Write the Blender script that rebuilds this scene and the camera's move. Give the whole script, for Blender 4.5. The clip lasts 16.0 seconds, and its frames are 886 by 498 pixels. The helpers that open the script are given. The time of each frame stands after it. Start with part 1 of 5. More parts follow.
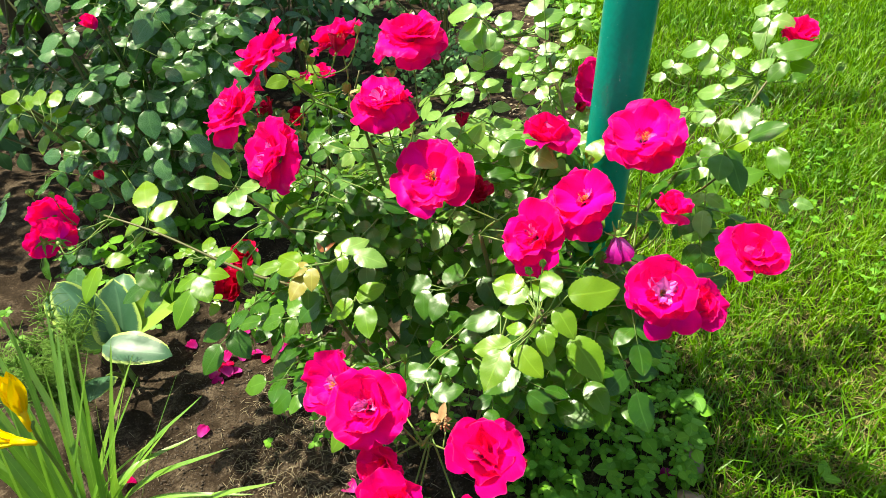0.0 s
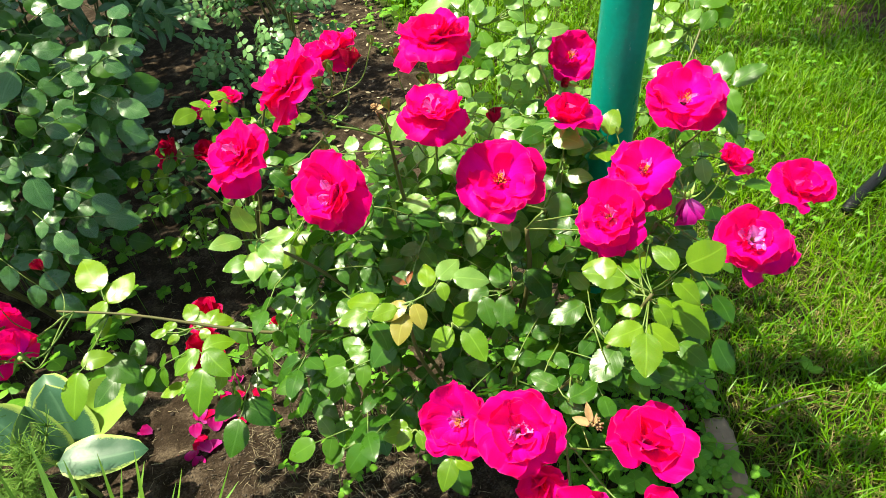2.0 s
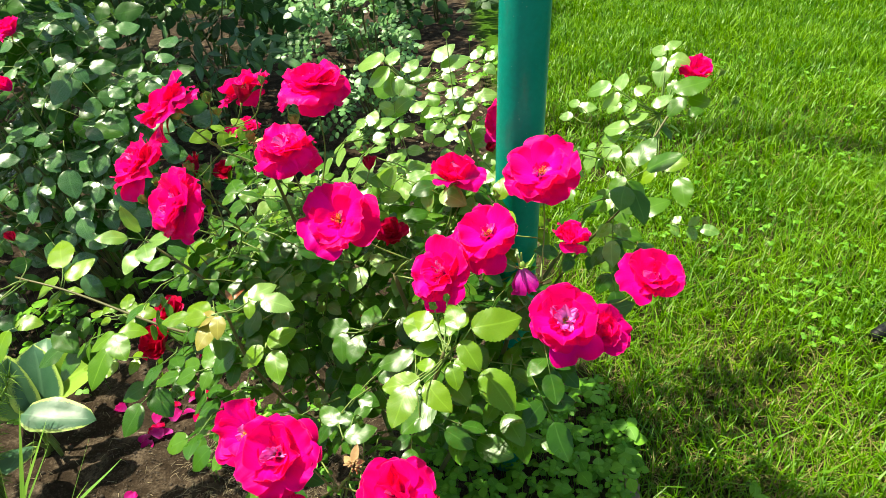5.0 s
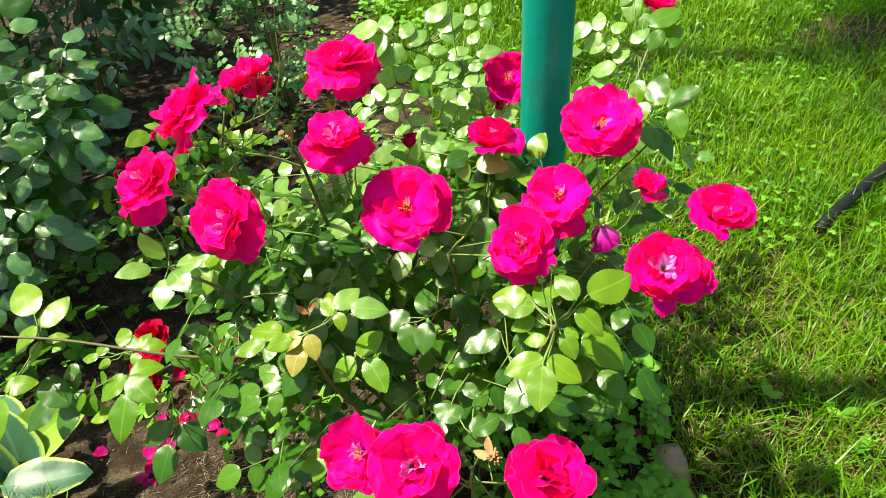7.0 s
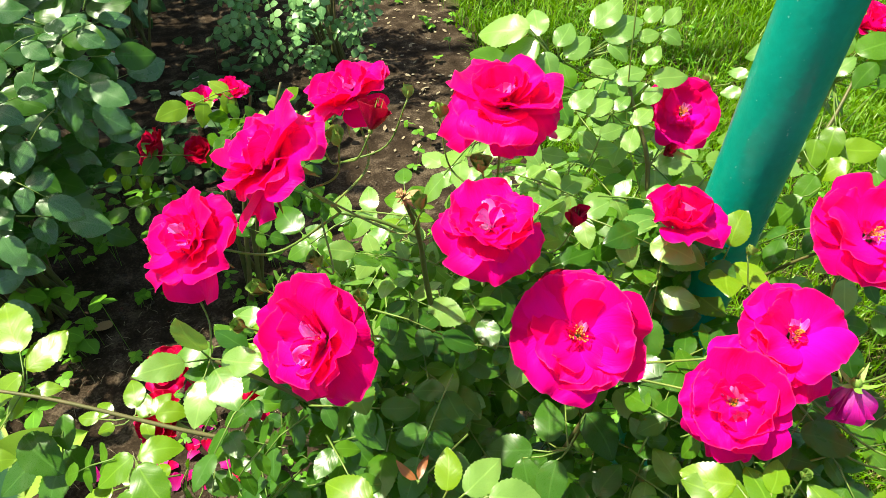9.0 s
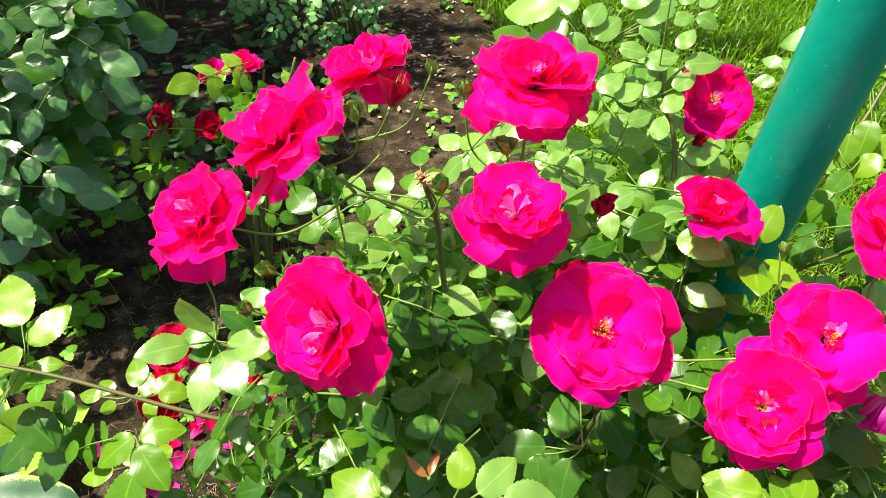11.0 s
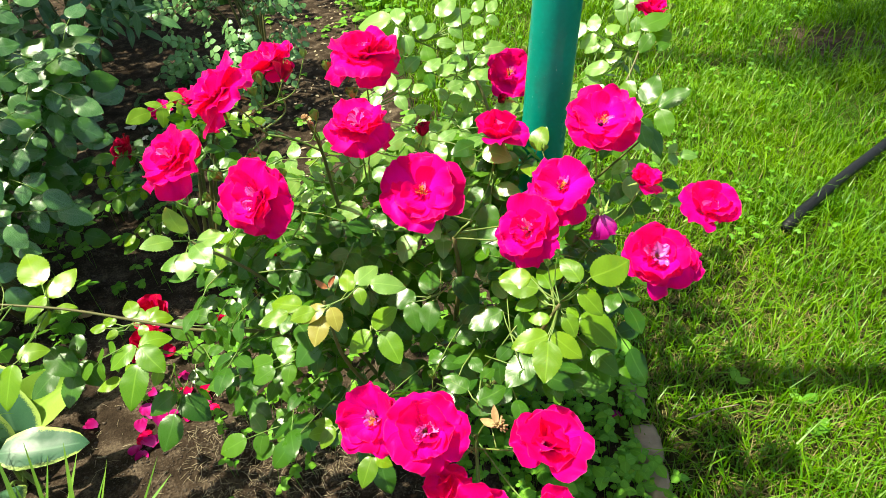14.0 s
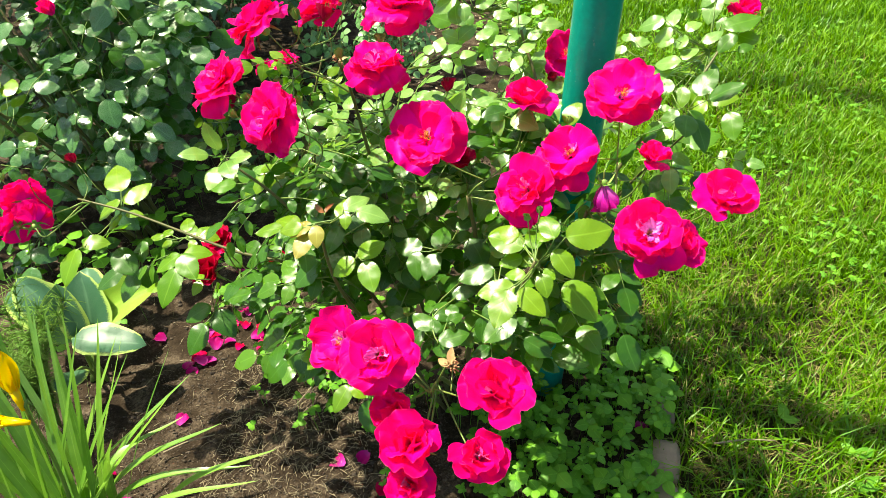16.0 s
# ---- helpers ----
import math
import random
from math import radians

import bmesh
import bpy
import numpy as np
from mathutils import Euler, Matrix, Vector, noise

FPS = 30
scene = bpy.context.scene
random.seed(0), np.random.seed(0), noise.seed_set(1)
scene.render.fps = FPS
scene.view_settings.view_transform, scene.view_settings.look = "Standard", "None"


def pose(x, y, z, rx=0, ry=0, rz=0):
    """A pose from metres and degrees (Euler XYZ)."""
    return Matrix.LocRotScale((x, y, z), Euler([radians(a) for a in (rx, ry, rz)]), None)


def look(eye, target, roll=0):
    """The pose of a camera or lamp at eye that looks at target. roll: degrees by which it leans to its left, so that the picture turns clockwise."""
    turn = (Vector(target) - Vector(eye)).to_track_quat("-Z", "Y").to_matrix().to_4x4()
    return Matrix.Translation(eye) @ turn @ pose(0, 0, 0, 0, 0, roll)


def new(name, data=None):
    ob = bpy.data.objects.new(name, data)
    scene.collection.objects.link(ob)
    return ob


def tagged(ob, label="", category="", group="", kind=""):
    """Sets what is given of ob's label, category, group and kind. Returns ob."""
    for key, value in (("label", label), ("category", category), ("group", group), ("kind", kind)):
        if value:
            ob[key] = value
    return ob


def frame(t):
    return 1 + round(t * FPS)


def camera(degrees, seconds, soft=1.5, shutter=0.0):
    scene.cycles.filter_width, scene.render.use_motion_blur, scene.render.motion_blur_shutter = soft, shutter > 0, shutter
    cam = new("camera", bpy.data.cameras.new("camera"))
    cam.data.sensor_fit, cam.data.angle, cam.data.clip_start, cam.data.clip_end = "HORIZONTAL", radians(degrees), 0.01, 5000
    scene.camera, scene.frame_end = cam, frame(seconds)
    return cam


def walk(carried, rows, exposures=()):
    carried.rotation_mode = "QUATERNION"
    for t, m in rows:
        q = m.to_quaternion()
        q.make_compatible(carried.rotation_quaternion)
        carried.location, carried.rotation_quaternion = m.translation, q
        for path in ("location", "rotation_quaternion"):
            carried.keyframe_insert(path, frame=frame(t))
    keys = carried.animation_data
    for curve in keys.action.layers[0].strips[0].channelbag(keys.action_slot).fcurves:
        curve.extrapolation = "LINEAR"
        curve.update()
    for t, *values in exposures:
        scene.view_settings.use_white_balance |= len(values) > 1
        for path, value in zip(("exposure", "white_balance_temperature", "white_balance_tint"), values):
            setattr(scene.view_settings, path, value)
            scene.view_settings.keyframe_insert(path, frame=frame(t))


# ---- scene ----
cam = camera(67.3, 16.0, soft=0.5)
PATH = [
    (0, (0.192, 0.088, 0.987), (0.026, 1.687, -0.203), -5.3),
    (0.5, (0.087, 0.103, 0.981), (0.014, 1.654, -0.279), -6.9),
    (1, (-0.014, 0.136, 0.983), (0.158, 1.673, -0.284), -5.8),
    (1.5, (-0.067, 0.162, 1.0), (0.241, 1.68, -0.265), -7.6),
    (2, (-0.078, 0.17, 1.004), (0.276, 1.683, -0.256), -7.3),
    (2.5, (-0.062, 0.164, 1.01), (0.293, 1.687, -0.236), -8.2),
    (3, (-0.024, 0.146, 1.014), (0.338, 1.688, -0.208), -8.8),
    (3.5, (0.06, 0.12, 1.003), (0.242, 1.709, -0.199), -8.5),
    (4, (0.177, 0.09, 0.994), (0.256, 1.744, -0.128), -6.0),
    (4.5, (0.246, 0.075, 0.975), (0.284, 1.749, -0.119), -4.5),
    (5, (0.247, 0.075, 0.978), (0.215, 1.759, -0.101), -5.6),
    (5.2, (0.243, 0.078, 0.978), (0.219, 1.759, -0.105), -5.2),
    (7.3, (0.008, 0.173, 1.005), (0.402, 1.699, -0.226), -6.3),
    (7.5, (-0.006, 0.189, 1.008), (0.42, 1.715, -0.212), -4.8),
    (8, (-0.026, 0.265, 1.0), (0.342, 1.799, -0.23), -3.6),
    (8.5, (-0.026, 0.366, 0.989), (0.282, 1.879, -0.282), -2.4),
    (9, (-0.021, 0.447, 0.965), (0.247, 1.906, -0.376), -1.9),
    (9.2, (-0.021, 0.471, 0.958), (0.22, 1.909, -0.412), -2.1),
    (11.3, (-0.028, 0.464, 0.95), (0.212, 1.893, -0.429), -0.5),
    (11.5, (-0.034, 0.448, 0.958), (0.206, 1.869, -0.43), -0.8),
    (12, (-0.042, 0.394, 0.974), (0.2, 1.851, -0.375), -1.4),
    (12.5, (-0.035, 0.316, 1.0), (0.258, 1.807, -0.3), -2.7),
    (13, (-0.035, 0.219, 1.017), (0.303, 1.726, -0.254), -4.2),
    (13.5, (-0.034, 0.152, 1.025), (0.345, 1.656, -0.239), -4.6),
    (14, (-0.022, 0.127, 1.025), (0.389, 1.627, -0.232), -4.2),
    (14.5, (0.009, 0.11, 1.021), (0.369, 1.645, -0.21), -4.5),
    (15, (0.058, 0.069, 1.01), (0.279, 1.664, -0.177), -4.4),
    (15.5, (0.098, 0.039, 0.995), (0.194, 1.677, -0.148), -3.8),
    (16, (0.124, 0.027, 0.963), (0.143, 1.639, -0.221), -3.8),
]
walk(cam, [(t, look(eye, target, roll)) for t, eye, target, roll in PATH], exposures=((0.0, 1.18), (2.0, 1.13), (7.5, 1.14), (9.0, 1.20), (12.0, 1.22), (14.0, 1.22), (16.0, 1.32)))

# world and sun: clear sky, sun high on the left, a little beyond the bush
SUN_TO = Vector((-0.352, 0.128, 0.927)).normalized()
world = bpy.data.worlds.new("sky")
scene.world = world
world.use_nodes = True
wn = world.node_tree.nodes
sky = wn.new("ShaderNodeTexSky")
sky.sky_type = "NISHITA"
sky.sun_disc = False
sky.ozone_density, sky.dust_density, sky.air_density = 0.4, 2.0, 0.8
sky.sun_elevation = math.asin(SUN_TO.z)
sky.sun_rotation = math.atan2(SUN_TO.x, SUN_TO.y)
world.node_tree.links.new(sky.outputs[0], wn["Background"].inputs[0])
wn["Background"].inputs[1].default_value = 0.115
sun = new("sun", bpy.data.lights.new("sun", "SUN"))
sun.data.energy, sun.data.angle, sun.data.color = 5.0, radians(0.9), (1.0, 0.95, 0.86)
sun.matrix_world = look(SUN_TO * 20, (0, 0, 0))
scene.view_settings.use_white_balance = True
scene.view_settings.white_balance_temperature, scene.view_settings.white_balance_tint = 7450, -5

R = random.Random(7)


# ---- materials ----
def material(name, rough=0.6, spec=0.5):
    m = bpy.data.materials.new(name)
    m.use_nodes = True
    nt = m.node_tree
    b = nt.nodes["Principled BSDF"]
    b.inputs["Roughness"].default_value = rough
    b.inputs["Specular IOR Level"].default_value = spec
    return m, nt, b


def node(nt, kind, **inputs):
    n = nt.nodes.new(kind)
    for key, value in inputs.items():
        n.inputs[key.replace("_", " ")].default_value = value
    return n


def math_node(nt, op, a, b=0.0, c=None, clamp=False):
    n = nt.nodes.new("ShaderNodeMath")
    n.operation, n.use_clamp = op, clamp
    for i, v in enumerate((a, b, c)):
        if v is None:
            continue
        if isinstance(v, (int, float)):
            n.inputs[i].default_value = v
        else:
            nt.links.new(v, n.inputs[i])
    return n.outputs[0]


def ramp(nt, fac, *stops):
    n = nt.nodes.new("ShaderNodeValToRGB")
    e = n.color_ramp.elements
    while len(e) < len(stops):
        e.new(0.5)
    for el, (p, c) in zip(e, stops):
        el.position, el.color = p, (*c, 1)
    nt.links.new(fac, n.inputs[0])
    return n.outputs[0]


def mixed(nt, fac, a, b, mode="MIX"):
    n = nt.nodes.new("ShaderNodeMix")
    n.data_type, n.blend_type = "RGBA", mode
    for sock, v in ((n.inputs[0], fac), (n.inputs[6], a), (n.inputs[7], b)):
        if isinstance(v, (int, float)):
            sock.default_value = v
        elif isinstance(v, tuple):
            sock.default_value = (*v, 1)
        else:
            nt.links.new(v, sock)
    return n.outputs[2]


def noise_node(nt, scale, detail=3.0, coords="Object", rough=0.55):
    tc = nt.nodes.new("ShaderNodeTexCoord")
    n = node(nt, "ShaderNodeTexNoise", Scale=scale, Detail=detail, Roughness=rough)
    nt.links.new(tc.outputs[coords], n.inputs["Vector"])
    return n.outputs["Fac"]


def bump(nt, b, height, strength=0.3, dist=0.001):
    n = node(nt, "ShaderNodeBump", Strength=strength, Distance=dist)
    nt.links.new(height, n.inputs["Height"])
    nt.links.new(n.outputs[0], b.inputs["Normal"])
    return n.outputs[0]


def chance(nt):
    """A random number for each object and each loose piece of a joined mesh."""
    o, g = nt.nodes.new("ShaderNodeObjectInfo"), nt.nodes.new("ShaderNodeNewGeometry")
    return math_node(nt, "FRACT", math_node(nt, "ADD", o.outputs["Random"], g.outputs["Random Per Island"]))


def see_through(nt, b, colour, weight, normal=None):
    """Adds light that shines through a thin leaf or petal."""
    t = nt.nodes.new("ShaderNodeBsdfTranslucent")
    if isinstance(colour, tuple):
        t.inputs[0].default_value = (*colour, 1)
    else:
        nt.links.new(colour, t.inputs[0])
    if normal:
        nt.links.new(normal, t.inputs[1])
    mx = nt.nodes.new("ShaderNodeMixShader")
    mx.inputs[0].default_value = weight
    nt.links.new(b.outputs[0], mx.inputs[1])
    nt.links.new(t.outputs[0], mx.inputs[2])
    nt.links.new(mx.outputs[0], nt.nodes["Material Output"].inputs[0])


def leaf_material(name, dark, light, shine, through_light=0.28, veins=7.0, rough=0.34, margin=None, margin_at=0.7, spec=0.85):
    m, nt, b = material(name, rough, spec)
    uv = nt.nodes.new("ShaderNodeUVMap")
    sep = nt.nodes.new("ShaderNodeSeparateXYZ")
    nt.links.new(uv.outputs[0], sep.inputs[0])
    side = math_node(nt, "ABSOLUTE", math_node(nt, "MULTIPLY_ADD", sep.outputs[0], 2.0, -1.0))
    rib = math_node(nt, "SUBTRACT", 1.0, math_node(nt, "DIVIDE", side, 0.09), clamp=True)
    wave = math_node(nt, "SINE", math_node(nt, "MULTIPLY", math_node(nt, "MULTIPLY_ADD", side, -0.32, sep.outputs[1]), veins * 6.283))
    vein = math_node(nt, "POWER", math_node(nt, "MULTIPLY_ADD", wave, 0.5, 0.5), 5.0)
    big = noise_node(nt, 55.0, 3.0)
    pick = math_node(nt, "ADD", math_node(nt, "MULTIPLY", chance(nt), 0.75), math_node(nt, "MULTIPLY_ADD", big, 0.7, -0.22), clamp=True)
    base = ramp(nt, pick, (0.0, dark), (1.0, light))
    col = mixed(nt, math_node(nt, "MULTIPLY", vein, 0.05), base, tuple(min(1, c * 1.4 + 0.01) for c in light))
    col = mixed(nt, math_node(nt, "MULTIPLY", rib, 0.40), col, tuple(min(1, c * 1.5 + 0.03) for c in light))
    if margin:
        edge = math_node(nt, "MULTIPLY", math_node(nt, "SUBTRACT", math_node(nt, "MULTIPLY_ADD", big, 0.35, side), margin_at), 9.0, clamp=True)
        col = mixed(nt, edge, col, margin)
    nt.links.new(col, b.inputs["Base Color"])
    h = math_node(nt, "SUBTRACT", math_node(nt, "MULTIPLY", big, 0.5), math_node(nt, "MAXIMUM", vein, rib))
    n = bump(nt, b, h, 0.06, 0.0006)
    rv = math_node(nt, "MULTIPLY_ADD", noise_node(nt, 60.0, 2.0), 0.22, rough - 0.10)
    nt.links.new(rv, b.inputs["Roughness"])
    see_through(nt, b, mixed(nt, 0.5, col, shine), through_light, n)
    return m


# mature dark green, with the shade deep inside the bushes put into it
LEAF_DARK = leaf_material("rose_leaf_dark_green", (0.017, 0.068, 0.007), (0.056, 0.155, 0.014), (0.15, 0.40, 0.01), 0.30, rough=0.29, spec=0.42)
LEAF_MID = leaf_material("rose_leaf_green", (0.028, 0.100, 0.007), (0.100, 0.230, 0.016), (0.24, 0.54, 0.01), 0.36, rough=0.30, spec=0.44)
LEAF_LIME = leaf_material("rose_leaf_young_lime", (0.080, 0.185, 0.008), (0.19, 0.315, 0.015), (0.44, 0.64, 0.015), 0.34, rough=0.31, spec=0.5)
LEAF_FRESH = leaf_material("rose_leaf_fresh_green", (0.06, 0.17, 0.008), (0.17, 0.31, 0.016), (0.32, 0.58, 0.015), 0.34, rough=0.32, spec=0.36)
# paler copy for back and young leaves, the sky's sheen painted in
LEAF_PALE = leaf_material("rose_leaf_pale_sheen", (0.09, 0.22, 0.030), (0.25, 0.41, 0.085), (0.46, 0.72, 0.07), 0.36, rough=0.30, spec=1.0)
LEAF_BRONZE = leaf_material("rose_leaf_bronze", (0.24, 0.17, 0.035), (0.34, 0.34, 0.06), (0.55, 0.55, 0.06), 0.3, spec=0.4)
LEAF_TIP = leaf_material("young_shoot_tip", (0.22, 0.06, 0.02), (0.36, 0.15, 0.04), (0.6, 0.25, 0.05), 0.3, spec=0.4)
LEAF_BLUE = leaf_material("back_bush_leaf", (0.023, 0.090, 0.019), (0.088, 0.210, 0.055), (0.16, 0.38, 0.05), 0.22, rough=0.27, spec=0.9)
LEAF_SMALL = leaf_material("small_shrub_leaf", (0.07, 0.20, 0.06), (0.22, 0.40, 0.15), (0.2, 0.45, 0.06), 0.25, spec=0.5)
LEAF_PEONY = leaf_material("peony_leaf", (0.03, 0.10, 0.032), (0.09, 0.23, 0.075), (0.08, 0.2, 0.03), 0.18, rough=0.33)
LEAF_WEED = leaf_material("weed_leaf", (0.06, 0.21, 0.014), (0.19, 0.42, 0.03), (0.3, 0.6, 0.02), 0.34, rough=0.5, spec=0.3)
# far shrubs, gap weeds and tree crown; deep shade is put into the colour
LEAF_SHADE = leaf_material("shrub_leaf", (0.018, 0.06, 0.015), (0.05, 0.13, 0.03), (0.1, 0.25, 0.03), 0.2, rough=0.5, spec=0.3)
HOSTA = leaf_material("hosta_leaf", (0.028, 0.095, 0.05), (0.082, 0.18, 0.092), (0.2, 0.4, 0.10), 0.18, veins=5.0, rough=0.42, margin=(0.36, 0.48, 0.11), margin_at=0.95, spec=0.5)
HOSTA_LIME = leaf_material("hosta_leaf_lime", (0.16, 0.33, 0.03), (0.30, 0.47, 0.06), (0.4, 0.65, 0.05), 0.3, veins=5.0, rough=0.5, spec=0.4)
STRAP = leaf_material("daylily_leaf", (0.065, 0.19, 0.015), (0.23, 0.40, 0.05), (0.30, 0.58, 0.05), 0.25, veins=0.0, rough=0.36, spec=1.0)
FEATHER = leaf_material("feathery_leaf", (0.11, 0.26, 0.035), (0.26, 0.42, 0.08), (0.3, 0.55, 0.05), 0.3, veins=0.0, rough=0.55, spec=0.3)


def petal_material(name, rim, body, heart, glow, weight=0.26, rough=0.36, tint=(1.0, 0.03, 0.80), spec=0.24):
    """A petal that runs from its heart colour at the foot to its rim colour, finely streaked along its length."""
    m, nt, b = material(name, rough, spec)
    b.inputs["Specular Tint"].default_value = (*tint, 1)
    uv = nt.nodes.new("ShaderNodeUVMap")
    sep = nt.nodes.new("ShaderNodeSeparateXYZ")
    nt.links.new(uv.outputs[0], sep.inputs[0])
    st = node(nt, "ShaderNodeTexNoise", Scale=3.0, Detail=5.0)
    mp = node(nt, "ShaderNodeMapping")
    mp.inputs["Scale"].default_value = (10.0, 0.8, 1.0)
    nt.links.new(uv.outputs[0], mp.inputs[0])
    nt.links.new(mp.outputs[0], st.inputs["Vector"])
    cloud = noise_node(nt, 5.0, 2.0)
    along = math_node(nt, "ADD", math_node(nt, "MULTIPLY_ADD", st.outputs["Fac"], 0.30, -0.15), sep.outputs[1])
    along = math_node(nt, "ADD", along, math_node(nt, "MULTIPLY_ADD", chance(nt), 0.36, -0.18))
    along = math_node(nt, "ADD", along, math_node(nt, "MULTIPLY_ADD", cloud, 0.4, -0.2), clamp=True)
    col = ramp(nt, along, (0.12, heart), (0.52, body), (0.95, rim))
    # thin lit rim at the petal's tip, put into the colour
    edge = math_node(nt, "MULTIPLY", math_node(nt, "SUBTRACT", sep.outputs[1], 0.965), 10.0, clamp=True)
    col = mixed(nt, edge, col, tuple(min(1.0, c * 1.05 + 0.10) for c in body))
    nt.links.new(col, b.inputs["Base Color"])
    n = bump(nt, b, math_node(nt, "MULTIPLY_ADD", cloud, 0.8, st.outputs["Fac"]), 0.30, 0.0016)
    see_through(nt, b, glow, weight, n)
    return m


PETAL = petal_material("rose_petal", (0.84, 0.0004, 0.16), (0.92, 0.0005, 0.36), (0.93, 0.002, 0.60), (0.97, 0.0004, 0.19), 0.48)
# innermost small petals; the sun's lilac glints by the heart are painted in
PETAL_LILAC = petal_material("rose_petal_lilac_glint", (0.74, 0.06, 0.50), (0.80, 0.30, 0.72), (0.84, 0.48, 0.82), (0.8, 0.1, 0.5), rough=0.26, tint=(1.0, 0.9, 1.0), spec=0.7)
# deeper copy of the petal red: hidden blooms' shade, fallen petals' own tone
PETAL_DEEP = petal_material("rose_petal_deep_shaded_red", (0.38, 0.0008, 0.02), (0.48, 0.001, 0.05), (0.50, 0.002, 0.12), (0.55, 0.001, 0.03))
PETAL_BUD = petal_material("rosebud_dark_red", (0.34, 0.003, 0.03), (0.48, 0.004, 0.07), (0.36, 0.01, 0.05), (0.4, 0.002, 0.03))
PETAL_FADED = petal_material("faded_petal", (0.30, 0.003, 0.09), (0.40, 0.008, 0.16), (0.48, 0.05, 0.30), (0.5, 0.02, 0.3))
PETAL_WILTED = petal_material("wilted_petal", (0.50, 0.006, 0.26), (0.66, 0.02, 0.46), (0.66, 0.14, 0.55), (0.7, 0.02, 0.35), 0.34)
PETAL_YELLOW = petal_material("daylily_petal", (0.90, 0.66, 0.01), (0.92, 0.70, 0.012), (0.88, 0.56, 0.01), (0.9, 0.6, 0.01), tint=(1, 1, 1))


def plain(name, a, b_, rough=0.6, scale=60.0, relief=0.3, dist=0.001, spec=0.4, through_light=0.0):
    m, nt, b = material(name, rough, spec)
    n = noise_node(nt, scale, 5.0)
    f = math_node(nt, "ADD", math_node(nt, "MULTIPLY", chance(nt), 0.5), math_node(nt, "MULTIPLY_ADD", n, 1.2, -0.35), clamp=True)
    c = ramp(nt, f, (0.0, a), (1.0, b_))
    nt.links.new(c, b.inputs["Base Color"])
    nn = bump(nt, b, n, relief, dist)
    if through_light:
        see_through(nt, b, c, through_light, nn)
    return m


CANE = plain("cane_green_brown", (0.06, 0.085, 0.022), (0.15, 0.12, 0.05), 0.5)
STEM = plain("stem_green", (0.08, 0.17, 0.03), (0.20, 0.25, 0.06), 0.45)
CALYX = plain("calyx_green", (0.12, 0.26, 0.04), (0.26, 0.36, 0.08), 0.5)
BARK = plain("dark_twig", (0.03, 0.022, 0.015), (0.08, 0.06, 0.04), 0.8)
STAMEN = plain("stamen_yellow", (0.50, 0.09, 0.03), (0.85, 0.40, 0.06), 0.6, 300.0)
DRIED = plain("dried_brown", (0.22, 0.12, 0.05), (0.48, 0.32, 0.16), 0.8, 200.0)
STRAW = plain("dry_straw", (0.15, 0.11, 0.07), (0.42, 0.35, 0.23), 0.8, 90.0)
STONE = plain("edging_stone", (0.17, 0.12, 0.08), (0.40, 0.30, 0.21), 0.85, 40.0, 0.8, 0.004)
CLOD = plain("soil_clod", (0.018, 0.012, 0.009), (0.11, 0.08, 0.06), 0.95, 70.0, 0.8, 0.003)
PALE = plain("pale_fallen_petal", (0.6, 0.56, 0.52), (0.8, 0.78, 0.74), 0.6)
BLACK = plain("black_rubber", (0.004, 0.004, 0.005), (0.010, 0.010, 0.012), 0.55, 150.0, 0.4, spec=0.25)
GRASS = plain("grass_blade", (0.031, 0.157, 0.002), (0.215, 0.39, 0.005), 0.42, 4.0, 0.0, 0.001, 0.4, 0.42)
DRYGRASS = plain("dry_grass_blade", (0.13, 0.11, 0.04), (0.36, 0.31, 0.11), 0.6, 4.0, 0.0, 0.001, 0.3, 0.3)


def post_material():
    m, nt, b = material("green_enamel_paint", 0.32, 0.3)
    n1, n2 = noise_node(nt, 9.0, 4.0), noise_node(nt, 160.0, 3.0)
    c = ramp(nt, math_node(nt, "MULTIPLY_ADD", n2, 0.35, math_node(nt, "MULTIPLY", n1, 0.7)), (0.25, (0.001, 0.175, 0.135)), (0.8, (0.002, 0.30, 0.235)))
    fleck = math_node(nt, "MULTIPLY", math_node(nt, "SUBTRACT", noise_node(nt, 330.0, 1.0), 0.75), 14.0, clamp=True)
    nt.links.new(mixed(nt, math_node(nt, "MULTIPLY", fleck, 0.5), c, (0.45, 0.6, 0.5)), b.inputs["Base Color"])
    bump(nt, b, math_node(nt, "MULTIPLY_ADD", n2, 0.25, n1), 0.5, 0.0035)
    nt.links.new(math_node(nt, "MULTIPLY_ADD", n1, 0.3, 0.18), b.inputs["Roughness"])
    return m


POST = post_material()


